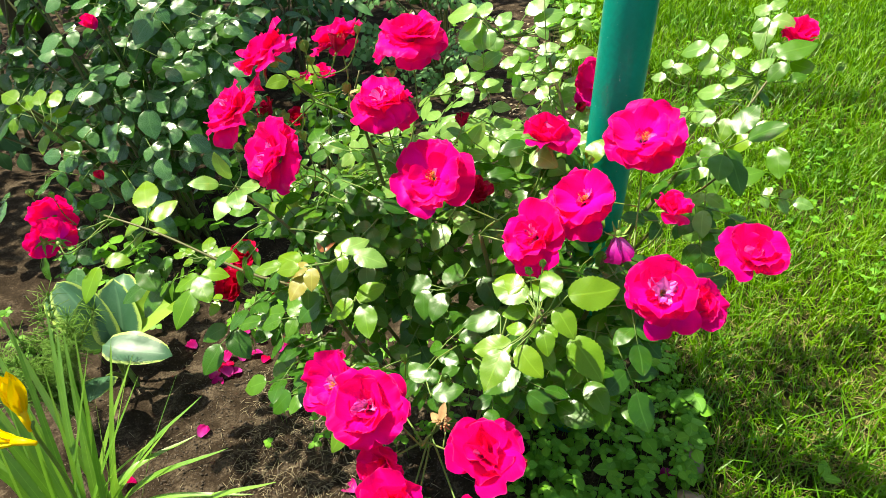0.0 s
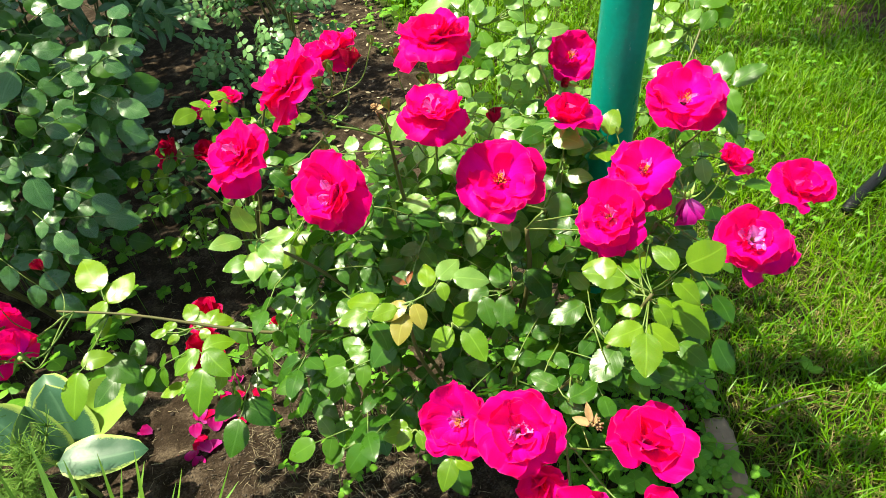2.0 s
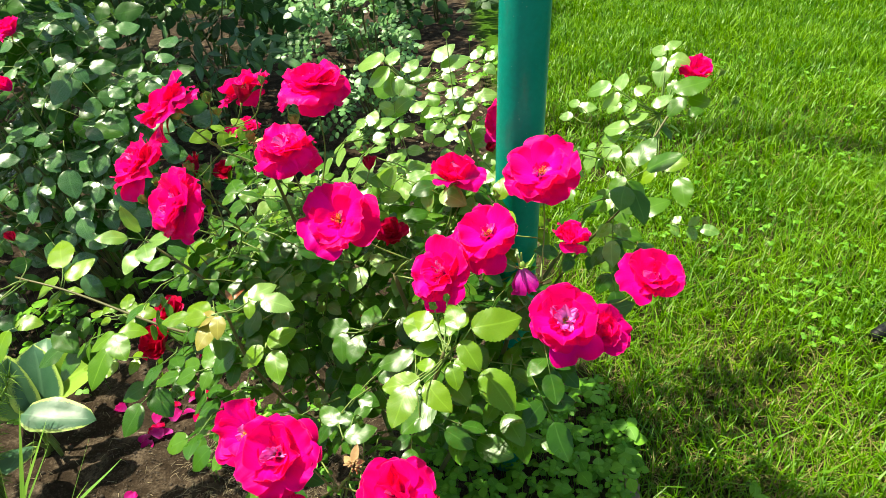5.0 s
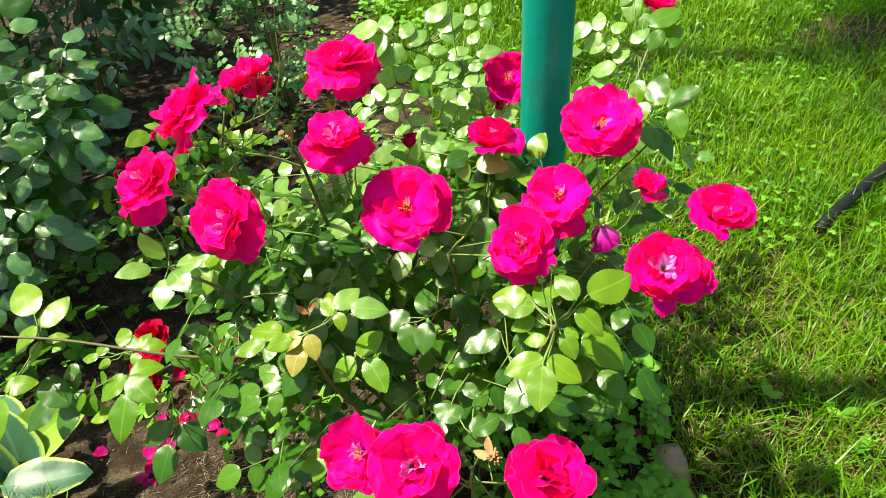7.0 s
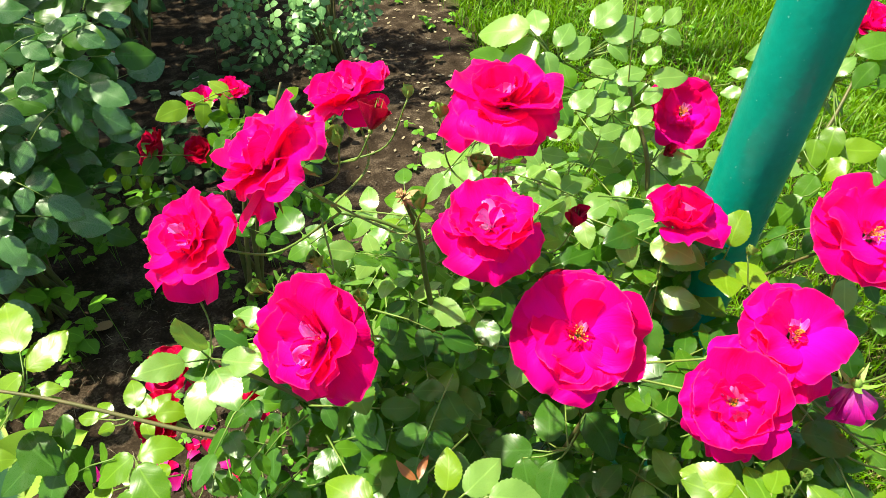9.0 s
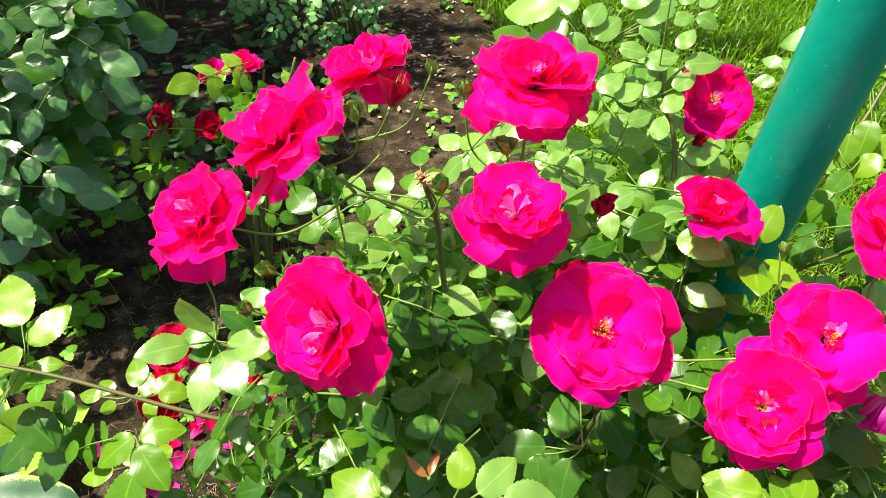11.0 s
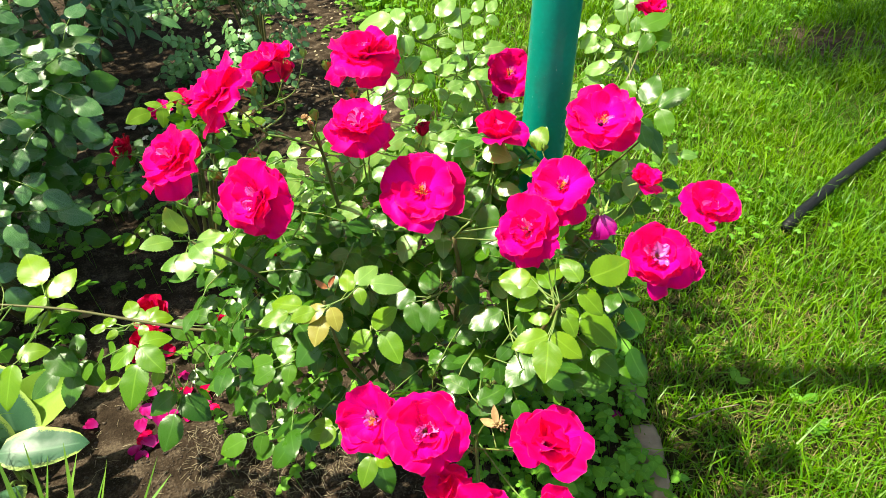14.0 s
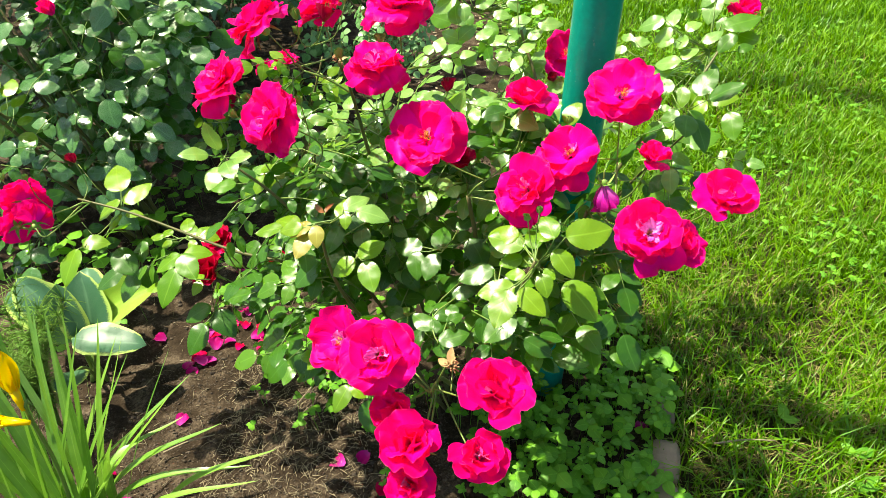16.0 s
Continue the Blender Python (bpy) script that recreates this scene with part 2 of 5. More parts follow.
def ground_material():
    m, nt, b = material("garden_ground", 0.95, 0.05)
    tc = nt.nodes.new("ShaderNodeTexCoord")
    sep = nt.nodes.new("ShaderNodeSeparateXYZ")
    nt.links.new(tc.outputs["Object"], sep.inputs[0])
    big, mid, fine = noise_node(nt, 3.0, 4.0), noise_node(nt, 22.0, 5.0), noise_node(nt, 210.0, 6.0, rough=0.7)
    f = math_node(nt, "ADD", math_node(nt, "MULTIPLY", mid, 0.6), math_node(nt, "MULTIPLY", fine, 0.5))
    soil = ramp(nt, f, (0.36, (0.012, 0.008, 0.0055)), (0.55, (0.038, 0.026, 0.018)), (0.72, (0.138, 0.102, 0.074)))
    thin = math_node(nt, "MULTIPLY", math_node(nt, "SUBTRACT", 2.2, sep.outputs[0]), 0.9, clamp=True)
    bare = ramp(nt, f, (0.3, (0.016, 0.015, 0.006)), (0.6, (0.042, 0.040, 0.014)), (0.85, (0.12, 0.095, 0.045)))
    sward = ramp(nt, f, (0.3, (0.016, 0.050, 0.003)), (0.6, (0.042, 0.100, 0.007)), (0.85, (0.085, 0.155, 0.017)))
    near_y = math_node(nt, "SUBTRACT", 2.0, math_node(nt, "ABSOLUTE", math_node(nt, "ADD", sep.outputs[1], -1.4)), clamp=True)
    right = math_node(nt, "MULTIPLY", sep.outputs[0], 3.0, clamp=True)
    turf = mixed(nt, math_node(nt, "MULTIPLY", math_node(nt, "MULTIPLY", thin, near_y), right), sward, bare)
    px, py = math_node(nt, "ADD", sep.outputs[0], -1.98), math_node(nt, "ADD", sep.outputs[1], -1.95)
    away = math_node(nt, "ADD", math_node(nt, "MULTIPLY", px, px), math_node(nt, "MULTIPLY", py, py))
    worn = math_node(nt, "MULTIPLY", math_node(nt, "SUBTRACT", math_node(nt, "MULTIPLY", mid, 0.16), away), 14.0, clamp=True)
    turf = mixed(nt, worn, turf, soil)
    lawn = math_node(nt, "MULTIPLY", math_node(nt, "SUBTRACT", math_node(nt, "MULTIPLY_ADD", big, 0.16, sep.outputs[0]), 0.52), 12.0, clamp=True)
    far = math_node(nt, "MAXIMUM", math_node(nt, "ABSOLUTE", math_node(nt, "ADD", sep.outputs[0], 0.6)), math_node(nt, "ABSOLUTE", math_node(nt, "MULTIPLY_ADD", sep.outputs[1], 0.6, -1.1)))
    far = math_node(nt, "MULTIPLY", math_node(nt, "SUBTRACT", math_node(nt, "MULTIPLY_ADD", big, 0.3, far), 2.0), 12.0, clamp=True)
    lawn = math_node(nt, "MAXIMUM", lawn, far)
    nt.links.new(mixed(nt, lawn, soil, turf), b.inputs["Base Color"])
    bump(nt, b, f, 0.9, 0.010)
    return m


GROUND = ground_material()


# ---- kit ----
def mesh_from(name, verts, faces, mat, uvs=None, smooth=True):
    me = bpy.data.meshes.new(name)
    me.from_pydata([tuple(v) for v in verts], [], [tuple(f) for f in faces])
    if uvs is not None:
        idx = np.empty(len(me.loops), dtype=np.int32)
        me.loops.foreach_get("vertex_index", idx)
        me.uv_layers.new(name="UVMap").data.foreach_set("uv", np.asarray(uvs, dtype=np.float32)[idx].ravel())
    if smooth:
        me.polygons.foreach_set("use_smooth", np.ones(len(me.polygons), dtype=bool))
    me.materials.append(mat)
    return me


def thing(name, at, label, category, group="", kind=""):
    ob = new(name)
    ob.location = at
    ob.empty_display_size = 0.05
    return tagged(ob, label, category, group, kind)


def part(name, me, parent, label="", m=None, deep=False, kind=""):
    ob = new(name, me)
    ob.parent = parent
    if not deep:
        ob.matrix_parent_inverse = Matrix.Translation(-Vector(parent.location))
    if m is not None:
        ob.matrix_basis = m
    return tagged(ob, label, "", "", kind)


def basis(at, along, up, length=1.0, wide=1.0):
    y = Vector(along).normalized()
    z = Vector(up) - y * Vector(up).dot(y)
    z = z.normalized() if z.length > 1e-4 else y.orthogonal().normalized()
    x = y.cross(z)
    return Matrix(((x.x * length * wide, y.x * length, z.x * length, at[0]), (x.y * length * wide, y.y * length, z.y * length, at[1]),
                   (x.z * length * wide, y.z * length, z.z * length, at[2]), (0, 0, 0, 1)))


def smooth_line(points, n=8):
    """A Catmull-Rom line through the points."""
    p = [Vector(q) for q in points]
    p = [2 * p[0] - p[1]] + p + [2 * p[-1] - p[-2]]
    out = []
    for i in range(1, len(p) - 2):
        a, b, c, d = p[i - 1:i + 3]
        for k in range(n):
            t = k / n
            out.append(0.5 * (2 * b + (c - a) * t + (2 * a - 5 * b + 4 * c - d) * t * t + (3 * b - a - 3 * c + d) * t ** 3))
    return out + [p[-2]]


class Heap:
    """Vertices, faces and texture places gathered into one mesh."""

    def __init__(self):
        self.v, self.f, self.uv, self.n = [], [], [], 0

    def add(self, verts, faces, uvs=None):
        verts = np.asarray(verts, dtype=float).reshape(-1, 3)
        self.v.append(verts)
        self.f += [tuple(i + self.n for i in f) for f in faces]
        self.uv.append(np.zeros((len(verts), 2)) + 0.3 if uvs is None else np.asarray(uvs, dtype=float))
        self.n += len(verts)

    def tube(self, points, r0, r1, sides=6):
        pts = [Vector(p) for p in points]
        verts, faces = [], []
        for i, p in enumerate(pts):
            d = (pts[min(i + 1, len(pts) - 1)] - pts[max(i - 1, 0)]).normalized()
            x = d.orthogonal().normalized() if i == 0 else (x - d * x.dot(d)).normalized()
            y, r = d.cross(x), r0 + (r1 - r0) * i / (len(pts) - 1)
            for k in range(sides):
                a = 2 * math.pi * k / sides
                verts.append(p + (x * math.cos(a) + y * math.sin(a)) * r)
        for i in range(len(pts) - 1):
            for k in range(sides):
                q = i * sides + k
                w = i * sides + (k + 1) % sides
                faces.append((q, w, w + sides, q + sides))
        faces.append(tuple(range(sides - 1, -1, -1)))
        faces.append(tuple(range(len(verts) - sides, len(verts))))
        self.add(verts, faces)

    def shape(self, template, m):
        v, f, uv = template
        a = np.array(m)
        self.add(v @ a[:3, :3].T + a[:3, 3], f, uv)

    def mesh(self, name, mat):
        return mesh_from(name, np.concatenate(self.v), self.f, mat, np.concatenate(self.uv))


def tube_mesh(name, points, r0, r1, mat, sides=6):
    h = Heap()
    h.tube(points, r0, r1, sides)
    return h.mesh(name, mat)


def leaf_shape(seed, wide=0.36, rows=9, teeth=0.035, fold=0.14, droop=0.2, belly=0.41, point=1.38):
    """A leaf one unit long: x across, y from stalk to tip, z its upper side."""
    r = random.Random(seed)
    curl, twist, lean = droop * r.uniform(0.4, 1.6), r.uniform(-0.12, 0.12), r.uniform(-0.06, 0.06)
    cols = (-1, -0.5, 0, 0.5, 1)
    v, uv, f = [], [], []
    for i in range(rows + 1):
        s = i / rows
        w = wide * (math.sin(math.pi * s ** (math.log(0.5) / math.log(belly))) ** (0.62 if s < belly else 0.62 * point))
        for c in cols:
            tooth = 1 + (teeth * 2.2 if (i % 2 and abs(c) == 1) else 0)
            x = w * c * tooth + lean * math.sin(math.pi * s)
            z = w * (fold * 1.6 * abs(c) - 0.22 * c * c) - curl * s * s + twist * c * w * s + 0.012 * math.sin(9 * s + 3 * c + seed) + 0.008 * math.sin(17 * s + seed) * abs(c)
            v.append((x, s * (1 - 0.12 * curl), z))
            uv.append((c * 0.5 + 0.5, s))
    n = len(cols)
    for i in range(rows):
        for k in range(n - 1):
            q = i * n + k
            f.append((q, q + 1, q + n + 1, q + n))
    return np.array(v), f, np.array(uv)


ROSE_LEAVES = [leaf_shape(s, R.uniform(0.30, 0.355), 24, 0.034, belly=0.44, point=1.28) for s in range(7)]
BROAD_LEAVES = [leaf_shape(s + 10, R.uniform(0.33, 0.39), 18, 0.022, 0.10, 0.16, belly=0.44, point=1.3) for s in range(6)]
SMALL_LEAVES = [leaf_shape(s + 20, 0.40, 4, 0, 0.12, 0.1) for s in range(4)]
LONG_LEAVES = [leaf_shape(s + 40, 0.16, 6, 0, 0.25, 0.25, 0.45) for s in range(4)]
SHARED = {}


def leaflet_mesh(k, mat):
    if (k, mat.name) not in SHARED:
        v, f, uv = ROSE_LEAVES[k]
        SHARED[k, mat.name] = mesh_from("leaflet", v, f, mat, uv)
    return SHARED[k, mat.name]


def broad_mesh(k, mat):
    if (k, mat.name, "broad") not in SHARED:
        v, f, uv = BROAD_LEAVES[k]
        SHARED[k, mat.name, "broad"] = mesh_from("leaflet", v, f, mat, uv)
    return SHARED[k, mat.name, "broad"]


def jitter(v, amount, r=R):
    return Vector(v) + Vector((r.uniform(-1, 1), r.uniform(-1, 1), r.uniform(-1, 1))) * amount


def compound(at, along, up, size, place, stalks, r=R, pairs=2):
    """A rose leaf of a stalk with paired leaflets and one at its tip. place() takes each leaflet."""
    y = Vector(along).normalized()
    z = (Vector(up) - y * Vector(up).dot(y)).normalized()
    x = y.cross(z)
    at = Vector(at)
    reach = size * (0.85 * pairs + 0.35)
    end = at + y * reach - z * reach * 0.10
    stalks.tube([at, at + y * reach * 0.5 + z * 0.003, end], 0.0010, 0.0006, 4)
    place(end, jitter(y - z * 0.15, 0.12, r), jitter(z, 0.14, r), size * r.uniform(1.0, 1.18))
    for k in range(pairs):
        p = at + (end - at) * ((k + 0.45) / (pairs + 0.05))
        for s in (-1, 1):
            place(p, jitter(x * s + y * 0.55 - z * 0.10, 0.16, r), jitter(z, 0.16, r), size * (0.80 + 0.10 * k) * r.uniform(0.88, 1.08))


# ---- roses ----
def petal_shape(seed, length, width, a0, a1, cup=0.25, ruffle=0.03, r0=0.03, roll=0.0, rows=9, cols=16):
    """A petal of a bloom one unit across: it leaves the axis (z) towards +x."""
    r = random.Random(seed)
    ph, ph2, notch = r.uniform(0, 6), r.uniform(0, 6), r.uniform(0.02, 0.07)
    v, uv, f = [], [], []
    for i in range(rows + 1):
        for k in range(cols + 1):
            t = 2 * k / cols - 1
            s = i / rows * (1 - 0.17 * abs(t) ** 2.2 - notch * math.exp(-((t - 0.1) / 0.22) ** 2) - 0.016 * math.sin(8 * t + ph2) ** 2)
            steps, x, z = 10, r0, 0.0
            for q in range(steps):
                a = radians(a0 + (a1 - a0) * ((q + 0.5) / steps * s) ** 0.8 + roll * max(0, (q + 0.5) / steps * s - 0.75) * 4)
                x += length * s / steps * math.sin(a)
                z += length * s / steps * math.cos(a)
            a = radians(a0 + (a1 - a0) * s ** 0.8)
            full = 0.28 + 0.72 * math.sin(min(1, s / 0.62) * math.pi / 2)
            hw = width * (full if s < 0.62 else full * max(0.0, 1 - ((s - 0.62) / 0.43) ** 2) ** 0.42)
            lift = cup * hw * t * t + ruffle * s * s * (1.3 * math.sin(2.6 * t + ph) + 0.8 * math.sin(6.0 * t + ph2) * s + 0.45 * math.sin(11 * t + ph) * s ** 3)
            v.append((x - math.cos(a) * lift, t * hw, z + math.sin(a) * lift))
            uv.append((k / cols, i / rows))
    n = cols + 1
    for i in range(rows):
        for k in range(cols):
            q = i * n + k
            f.append((q, q + n, q + n + 1, q + 1))
    return v, f, uv


# whorls of (count, length, half width, angle from the axis at the foot and at the tip, cup, height of the foot)
OPEN = ((6, 0.51, 0.33, 54, 102, 0.10, 0.00), (6, 0.46, 0.30, 42, 84, 0.16, 0.02), (4, 0.38, 0.23, 34, 74, 0.26, 0.03), (7, 0.18, 0.048, 10, 66, 0.6, 0.04))
FULL = ((6, 0.50, 0.32, 60, 118, 0.10, 0.00), (6, 0.47, 0.30, 42, 84, 0.20, 0.02), (5, 0.41, 0.27, 36, 70, 0.24, 0.03), (4, 0.33, 0.20, 24, 56, 0.36, 0.04), (10, 0.27, 0.070, 6, 58, 0.6, 0.05))
CUP = ((5, 0.56, 0.34, 38, 78, 0.18, 0.00), (4, 0.54, 0.32, 24, 46, 0.30, 0.02), (3, 0.48, 0.28, 12, 20, 0.50, 0.03), (3, 0.36, 0.17, 2, 2, 0.8, 0.04))
BUD = ((4, 0.95, 0.36, 32, 4, 0.9, 0.00), (3, 0.92, 0.27, 20, -6, 1.1, 0.02))
WILT = ((5, 0.59, 0.27, 30, 6, 0.7, 0.00), (3, 0.50, 0.22, 16, 0, 0.8, 0.02))
SKIRT = ((5, 0.54, 0.34, 75, 150, 0.05, 0.00),) + FULL
PETAL_MESHES = {}


def petal_mesh(style, w, k, mat, deep):
    key = (id(style), w, k, mat.name)
    if key not in PETAL_MESHES:
        count, length, width, a0, a1, cup, foot = style[w]
        rr = random.Random(k * 31 + w * 7 + len(style))
        v, f, uv = petal_shape(k + w * 10, length * rr.uniform(0.92, 1.06), width * rr.uniform(0.9, 1.08), a0 + rr.uniform(-6, 6), a1 + rr.uniform(-10, 10), cup, (0.058, 0.052, 0.045, 0.035, 0.03, 0.03)[w] if length < 0.6 else 0.01, 0.02 + 0.01 * (len(style) - w), rr.uniform(0, 34) if w < 2 else rr.uniform(0, 12))
        PETAL_MESHES[key] = mesh_from("petal", v, f, mat, uv)
    return PETAL_MESHES[key]


def calyx_shape(h, length=0.16, reflex=True):
    """The green cup under a bloom with five pointed sepals; z is the bloom's axis, the petals start at z = 0."""
    rings = ((-0.15, 0.030), (-0.13, 0.055), (-0.08, 0.075), (-0.03, 0.062), (0.0, 0.05))
    v = [(r * math.cos(a), r * math.sin(a), z) for z, r in rings for a in (2 * math.pi * k / 10 for k in range(10))]
    f = [(i * 10 + k, i * 10 + (k + 1) % 10, i * 10 + 10 + (k + 1) % 10, i * 10 + 10 + k) for i in range(4) for k in range(10)]
    h.add(v, f)
    for k in range(5):
        a = 2 * math.pi * k / 5 + 0.3
        c, s = math.cos(a), math.sin(a)
        pts = []
        for q, (rad, z, w) in enumerate(((0.055, -0.02, 0.05), (0.15, -0.03, 0.045), (0.25, -0.09 if reflex else 0.05, 0.026), (0.36, -0.20 if reflex else 0.16, 0.003))):
            g = 1.0 if reflex else (0.8, 0.60, 0.48, 0.34)[q]
            zz = z if reflex else (0.0, 0.18, 0.48, 1.02)[q]
            pts += [(rad * g * c - w * s, rad * g * s + w * c, zz), (rad * g * c + w * s, rad * g * s - w * c, zz)]
        h.add(pts, [(0, 1, 3, 2), (2, 3, 5, 4), (4, 5, 7, 6)])


def calyx_mesh(reflex):
    if ("calyx", reflex) not in SHARED:
        h = Heap()
        calyx_shape(h, reflex=reflex)
        SHARED["calyx", reflex] = h.mesh("calyx", CALYX)
    return SHARED["calyx", reflex]


def stamen_mesh():
    if "stamens" not in SHARED:
        h, r = Heap(), random.Random(5)
        for k in range(34):
            a, rad = r.uniform(0, 6.283), r.uniform(0.02, 0.085)
            top = Vector((rad * math.cos(a) * 1.35, rad * math.sin(a) * 1.35, r.uniform(0.10, 0.15)))
            h.tube([(rad * 0.5 * math.cos(a), rad * 0.5 * math.sin(a), 0.02), top], 0.0035, 0.003, 4)
            h.tube([top - Vector((0.008, 0, 0.004)), top + Vector((0, 0, 0.007)), top + Vector((0.008, 0, 0.004))], 0.008, 0.008, 5)
        SHARED["stamens"] = h.mesh("flower_centre", STAMEN)
    return SHARED["stamens"]


BLOOMS = []


def bloom(parent, at, axis, across, style, seed, mat=None, name="bloom", label=""):
    """A rose: the calyx is the bloom's own mesh, its petals and stamens hang under it. at is the middle of its face."""
    r = random.Random(seed)
    mat = mat or PETAL
    axis = Vector(axis).normalized()
    across *= 1.0 if style is BUD else 0.92
    depth = {id(OPEN): 0.12, id(FULL): 0.22, id(SKIRT): 0.22, id(CUP): 0.33, id(BUD): 0.5, id(WILT): 0.4}[id(style)]
    BLOOMS.append((Vector(at), axis, across))
    m = Matrix.Translation(Vector(at) - axis * across * depth) @ axis.to_track_quat("Z", "Y").to_matrix().to_4x4() @ pose(0, 0, 0, 0, 0, r.uniform(0, 360)) @ Matrix.Diagonal((across, across, across, 1))
    b = part(name, calyx_mesh(style is not BUD), parent, label, m)
    for w, (count, length, width, a0, a1, cup, foot) in enumerate(style):
        start = r.uniform(0, 360)
        for k in range(count):
            turn = start + 360 * k / count + r.uniform(-15, 15)
            q = pose(0, 0, foot * 0.5 + r.uniform(-0.008, 0.008), 0, 0, turn) @ pose(0, 0, 0, r.uniform(-13, 13), r.uniform(-17, 15), 0)
            g = r.uniform(0.80, 1.12)
            pm = PETAL_LILAC if mat is PETAL and style is not BUD and w == len(style) - 1 and r.random() < (0.6 if style in (FULL, SKIRT) else 0.42) else mat
            p = part("petal", petal_mesh(style, w, r.randrange(5), pm, False), b, "", q @ Matrix.Diagonal((g, g, g, 1)), True)
    if style is OPEN or style is FULL:
        part("flower_centre", stamen_mesh(), b, "golden stamens", Matrix.Translation((0, 0, 0.045)) @ Matrix.Scale(0.68 if style is OPEN else 0.55, 4), True)
    return b, Vector(at) - axis * across * (depth + 0.14), axis


def stalk_to(parent, hub, foot, axis, r0=0.0011, r1=0.0009, name="flower_stalk", mat=None, bend=0.45):
    hub, foot = Vector(hub), Vector(foot)
    d = (foot - hub).length
    mid = foot - axis * d * bend
    mid = hub.lerp(mid, 0.75)
    return part(name, tube_mesh(name, smooth_line([hub, mid, foot], 6), r0, r1, mat or STEM), parent)


def bud(parent, hub, at, axis, size, seed, mat=None):
    green = size < 0.0165
    b, foot, ax = bloom(parent, at, axis, size, BUD, seed, CALYX if green else PETAL_BUD, "bud", "tight green rosebud" if green else "red rosebud opening from green sepals")
    stalk_to(parent, hub, foot, ax, 0.0008, 0.0007)


# ---- setting ----
EDGE_Y, EDGE_X = (0, 0.6, 0.8, 1.0, 1.6, 2.3, 2.7, 3.2, 3.5, 4.2, 8), (0.43, 0.45, 0.49, 0.50, 0.46, 0.44, 0.47, 0.50, 0.78, 0.92, 1.1)


def lawn_edge(y):
    return np.interp(y, EDGE_Y, EDGE_X) + 0.02 * np.sin(y * 9.0) + 0.014 * np.sin(y * 23.0 + 1)


def height(x, y):
    near = math.exp(-max(0, abs(x) - 1.0) - max(0, abs(y - 1.3) - 1.2))
    p = Vector((x, y, 0))
    z = (noise.noise(p * 5) * 0.016 + noise.noise(p * 17) * 0.010 + noise.noise(p * 45) * 0.005) * near
    return z * (1.0 if x < 0.42 else 0.5) - 0.006


def steps(lo, hi, fine, far):
    mid = list(np.arange(lo, hi + 1e-6, fine))
    out, d = [], fine
    while (out[-1] if out else mid[-1]) < far:
        d *= 1.5
        out.append((out[-1] if out else mid[-1]) + d)
    low = [lo - (o - mid[-1]) for o in out]
    return low[::-1] + mid + out


gx, gy = steps(-1.1, 0.75, 0.0135, 300), steps(0.3, 2.4, 0.0135, 300)
gv = [(x, y, height(x, y)) for y in gy for x in gx]
gw = len(gx)
gf = [(j * gw + i, j * gw + i + 1, (j + 1) * gw + i + 1, (j + 1) * gw + i) for j in range(len(gy) - 1) for i in range(gw - 1)]
ground = new("ground", mesh_from("ground", gv, gf, GROUND))
tagged(ground, "dark crumbly garden soil meeting a green lawn", "ground", kind="structure")


def blades(name, n, box, h0, h1, w0, w1, mat, label, seed, lay=0.65, clump=0.7, keep=None):
    """Many bent blades of grass as one mesh."""
    g = np.random.default_rng(seed)
    x, y = g.uniform(box[0], box[1], n), g.uniform(box[2], box[3], n)
    x, y = x + g.normal(0, 0.012, n), y + g.normal(0, 0.012, n)
    ok = x > lawn_edge(y) + g.normal(0.02, 0.02, n)
    tuft = np.sin(x * 71 + 2 * np.sin(y * 43)) * np.sin(y * 67 + 2 * np.sin(x * 39 + 1))
    ok &= tuft + g.normal(0, 0.45, n) > -0.35
    if keep is not None:
        ok &= keep(x, y, g)
    x, y = x[ok], y[ok]
    n = len(x)
    patch = np.sin(x * 7 + np.sin(y * 5)) * np.cos(y * 6.3 + np.sin(x * 4)) * 0.5 + 0.5
    h = g.uniform(h0, h1, n) * (1 - clump * 0.5 + clump * patch)
    w = g.uniform(w0, w1, n)
    a = g.uniform(0, 2 * np.pi, n)
    lean = np.clip(g.normal(lay, 0.35, n), 0.05, 1.6)
    dx, dy = np.cos(a), np.sin(a)
    px_, py_ = -dy, dx
    v = np.zeros((n, 5, 3))
    for i, (up, out, ww) in enumerate(((-0.02, 0, 1), (0.5, 0.25, 0.9), (0.8, 0.85, 0))):
        cx, cy = x + dx * h * lean * out, y + dy * h * lean * out
        cz = h * up / np.sqrt(1 + (lean * 0.6) ** 2)
        if i < 2:
            v[:, 2 * i] = np.stack([cx - px_ * w * ww / 2, cy - py_ * w * ww / 2, cz], 1)
            v[:, 2 * i + 1] = np.stack([cx + px_ * w * ww / 2, cy + py_ * w * ww / 2, cz], 1)
        else:
            v[:, 4] = np.stack([cx, cy, cz], 1)
    base = np.arange(n)[:, None] * 5
    me = bpy.data.meshes.new(name)
    faces = (base + np.array([0, 1, 3, 2])).tolist() + (base + np.array([2, 3, 4])).tolist()
    me.from_pydata(v.reshape(-1, 3).tolist(), [], faces)
    me.materials.append(mat)
    return tagged(new(name, me), label, "grass", kind="stuff")


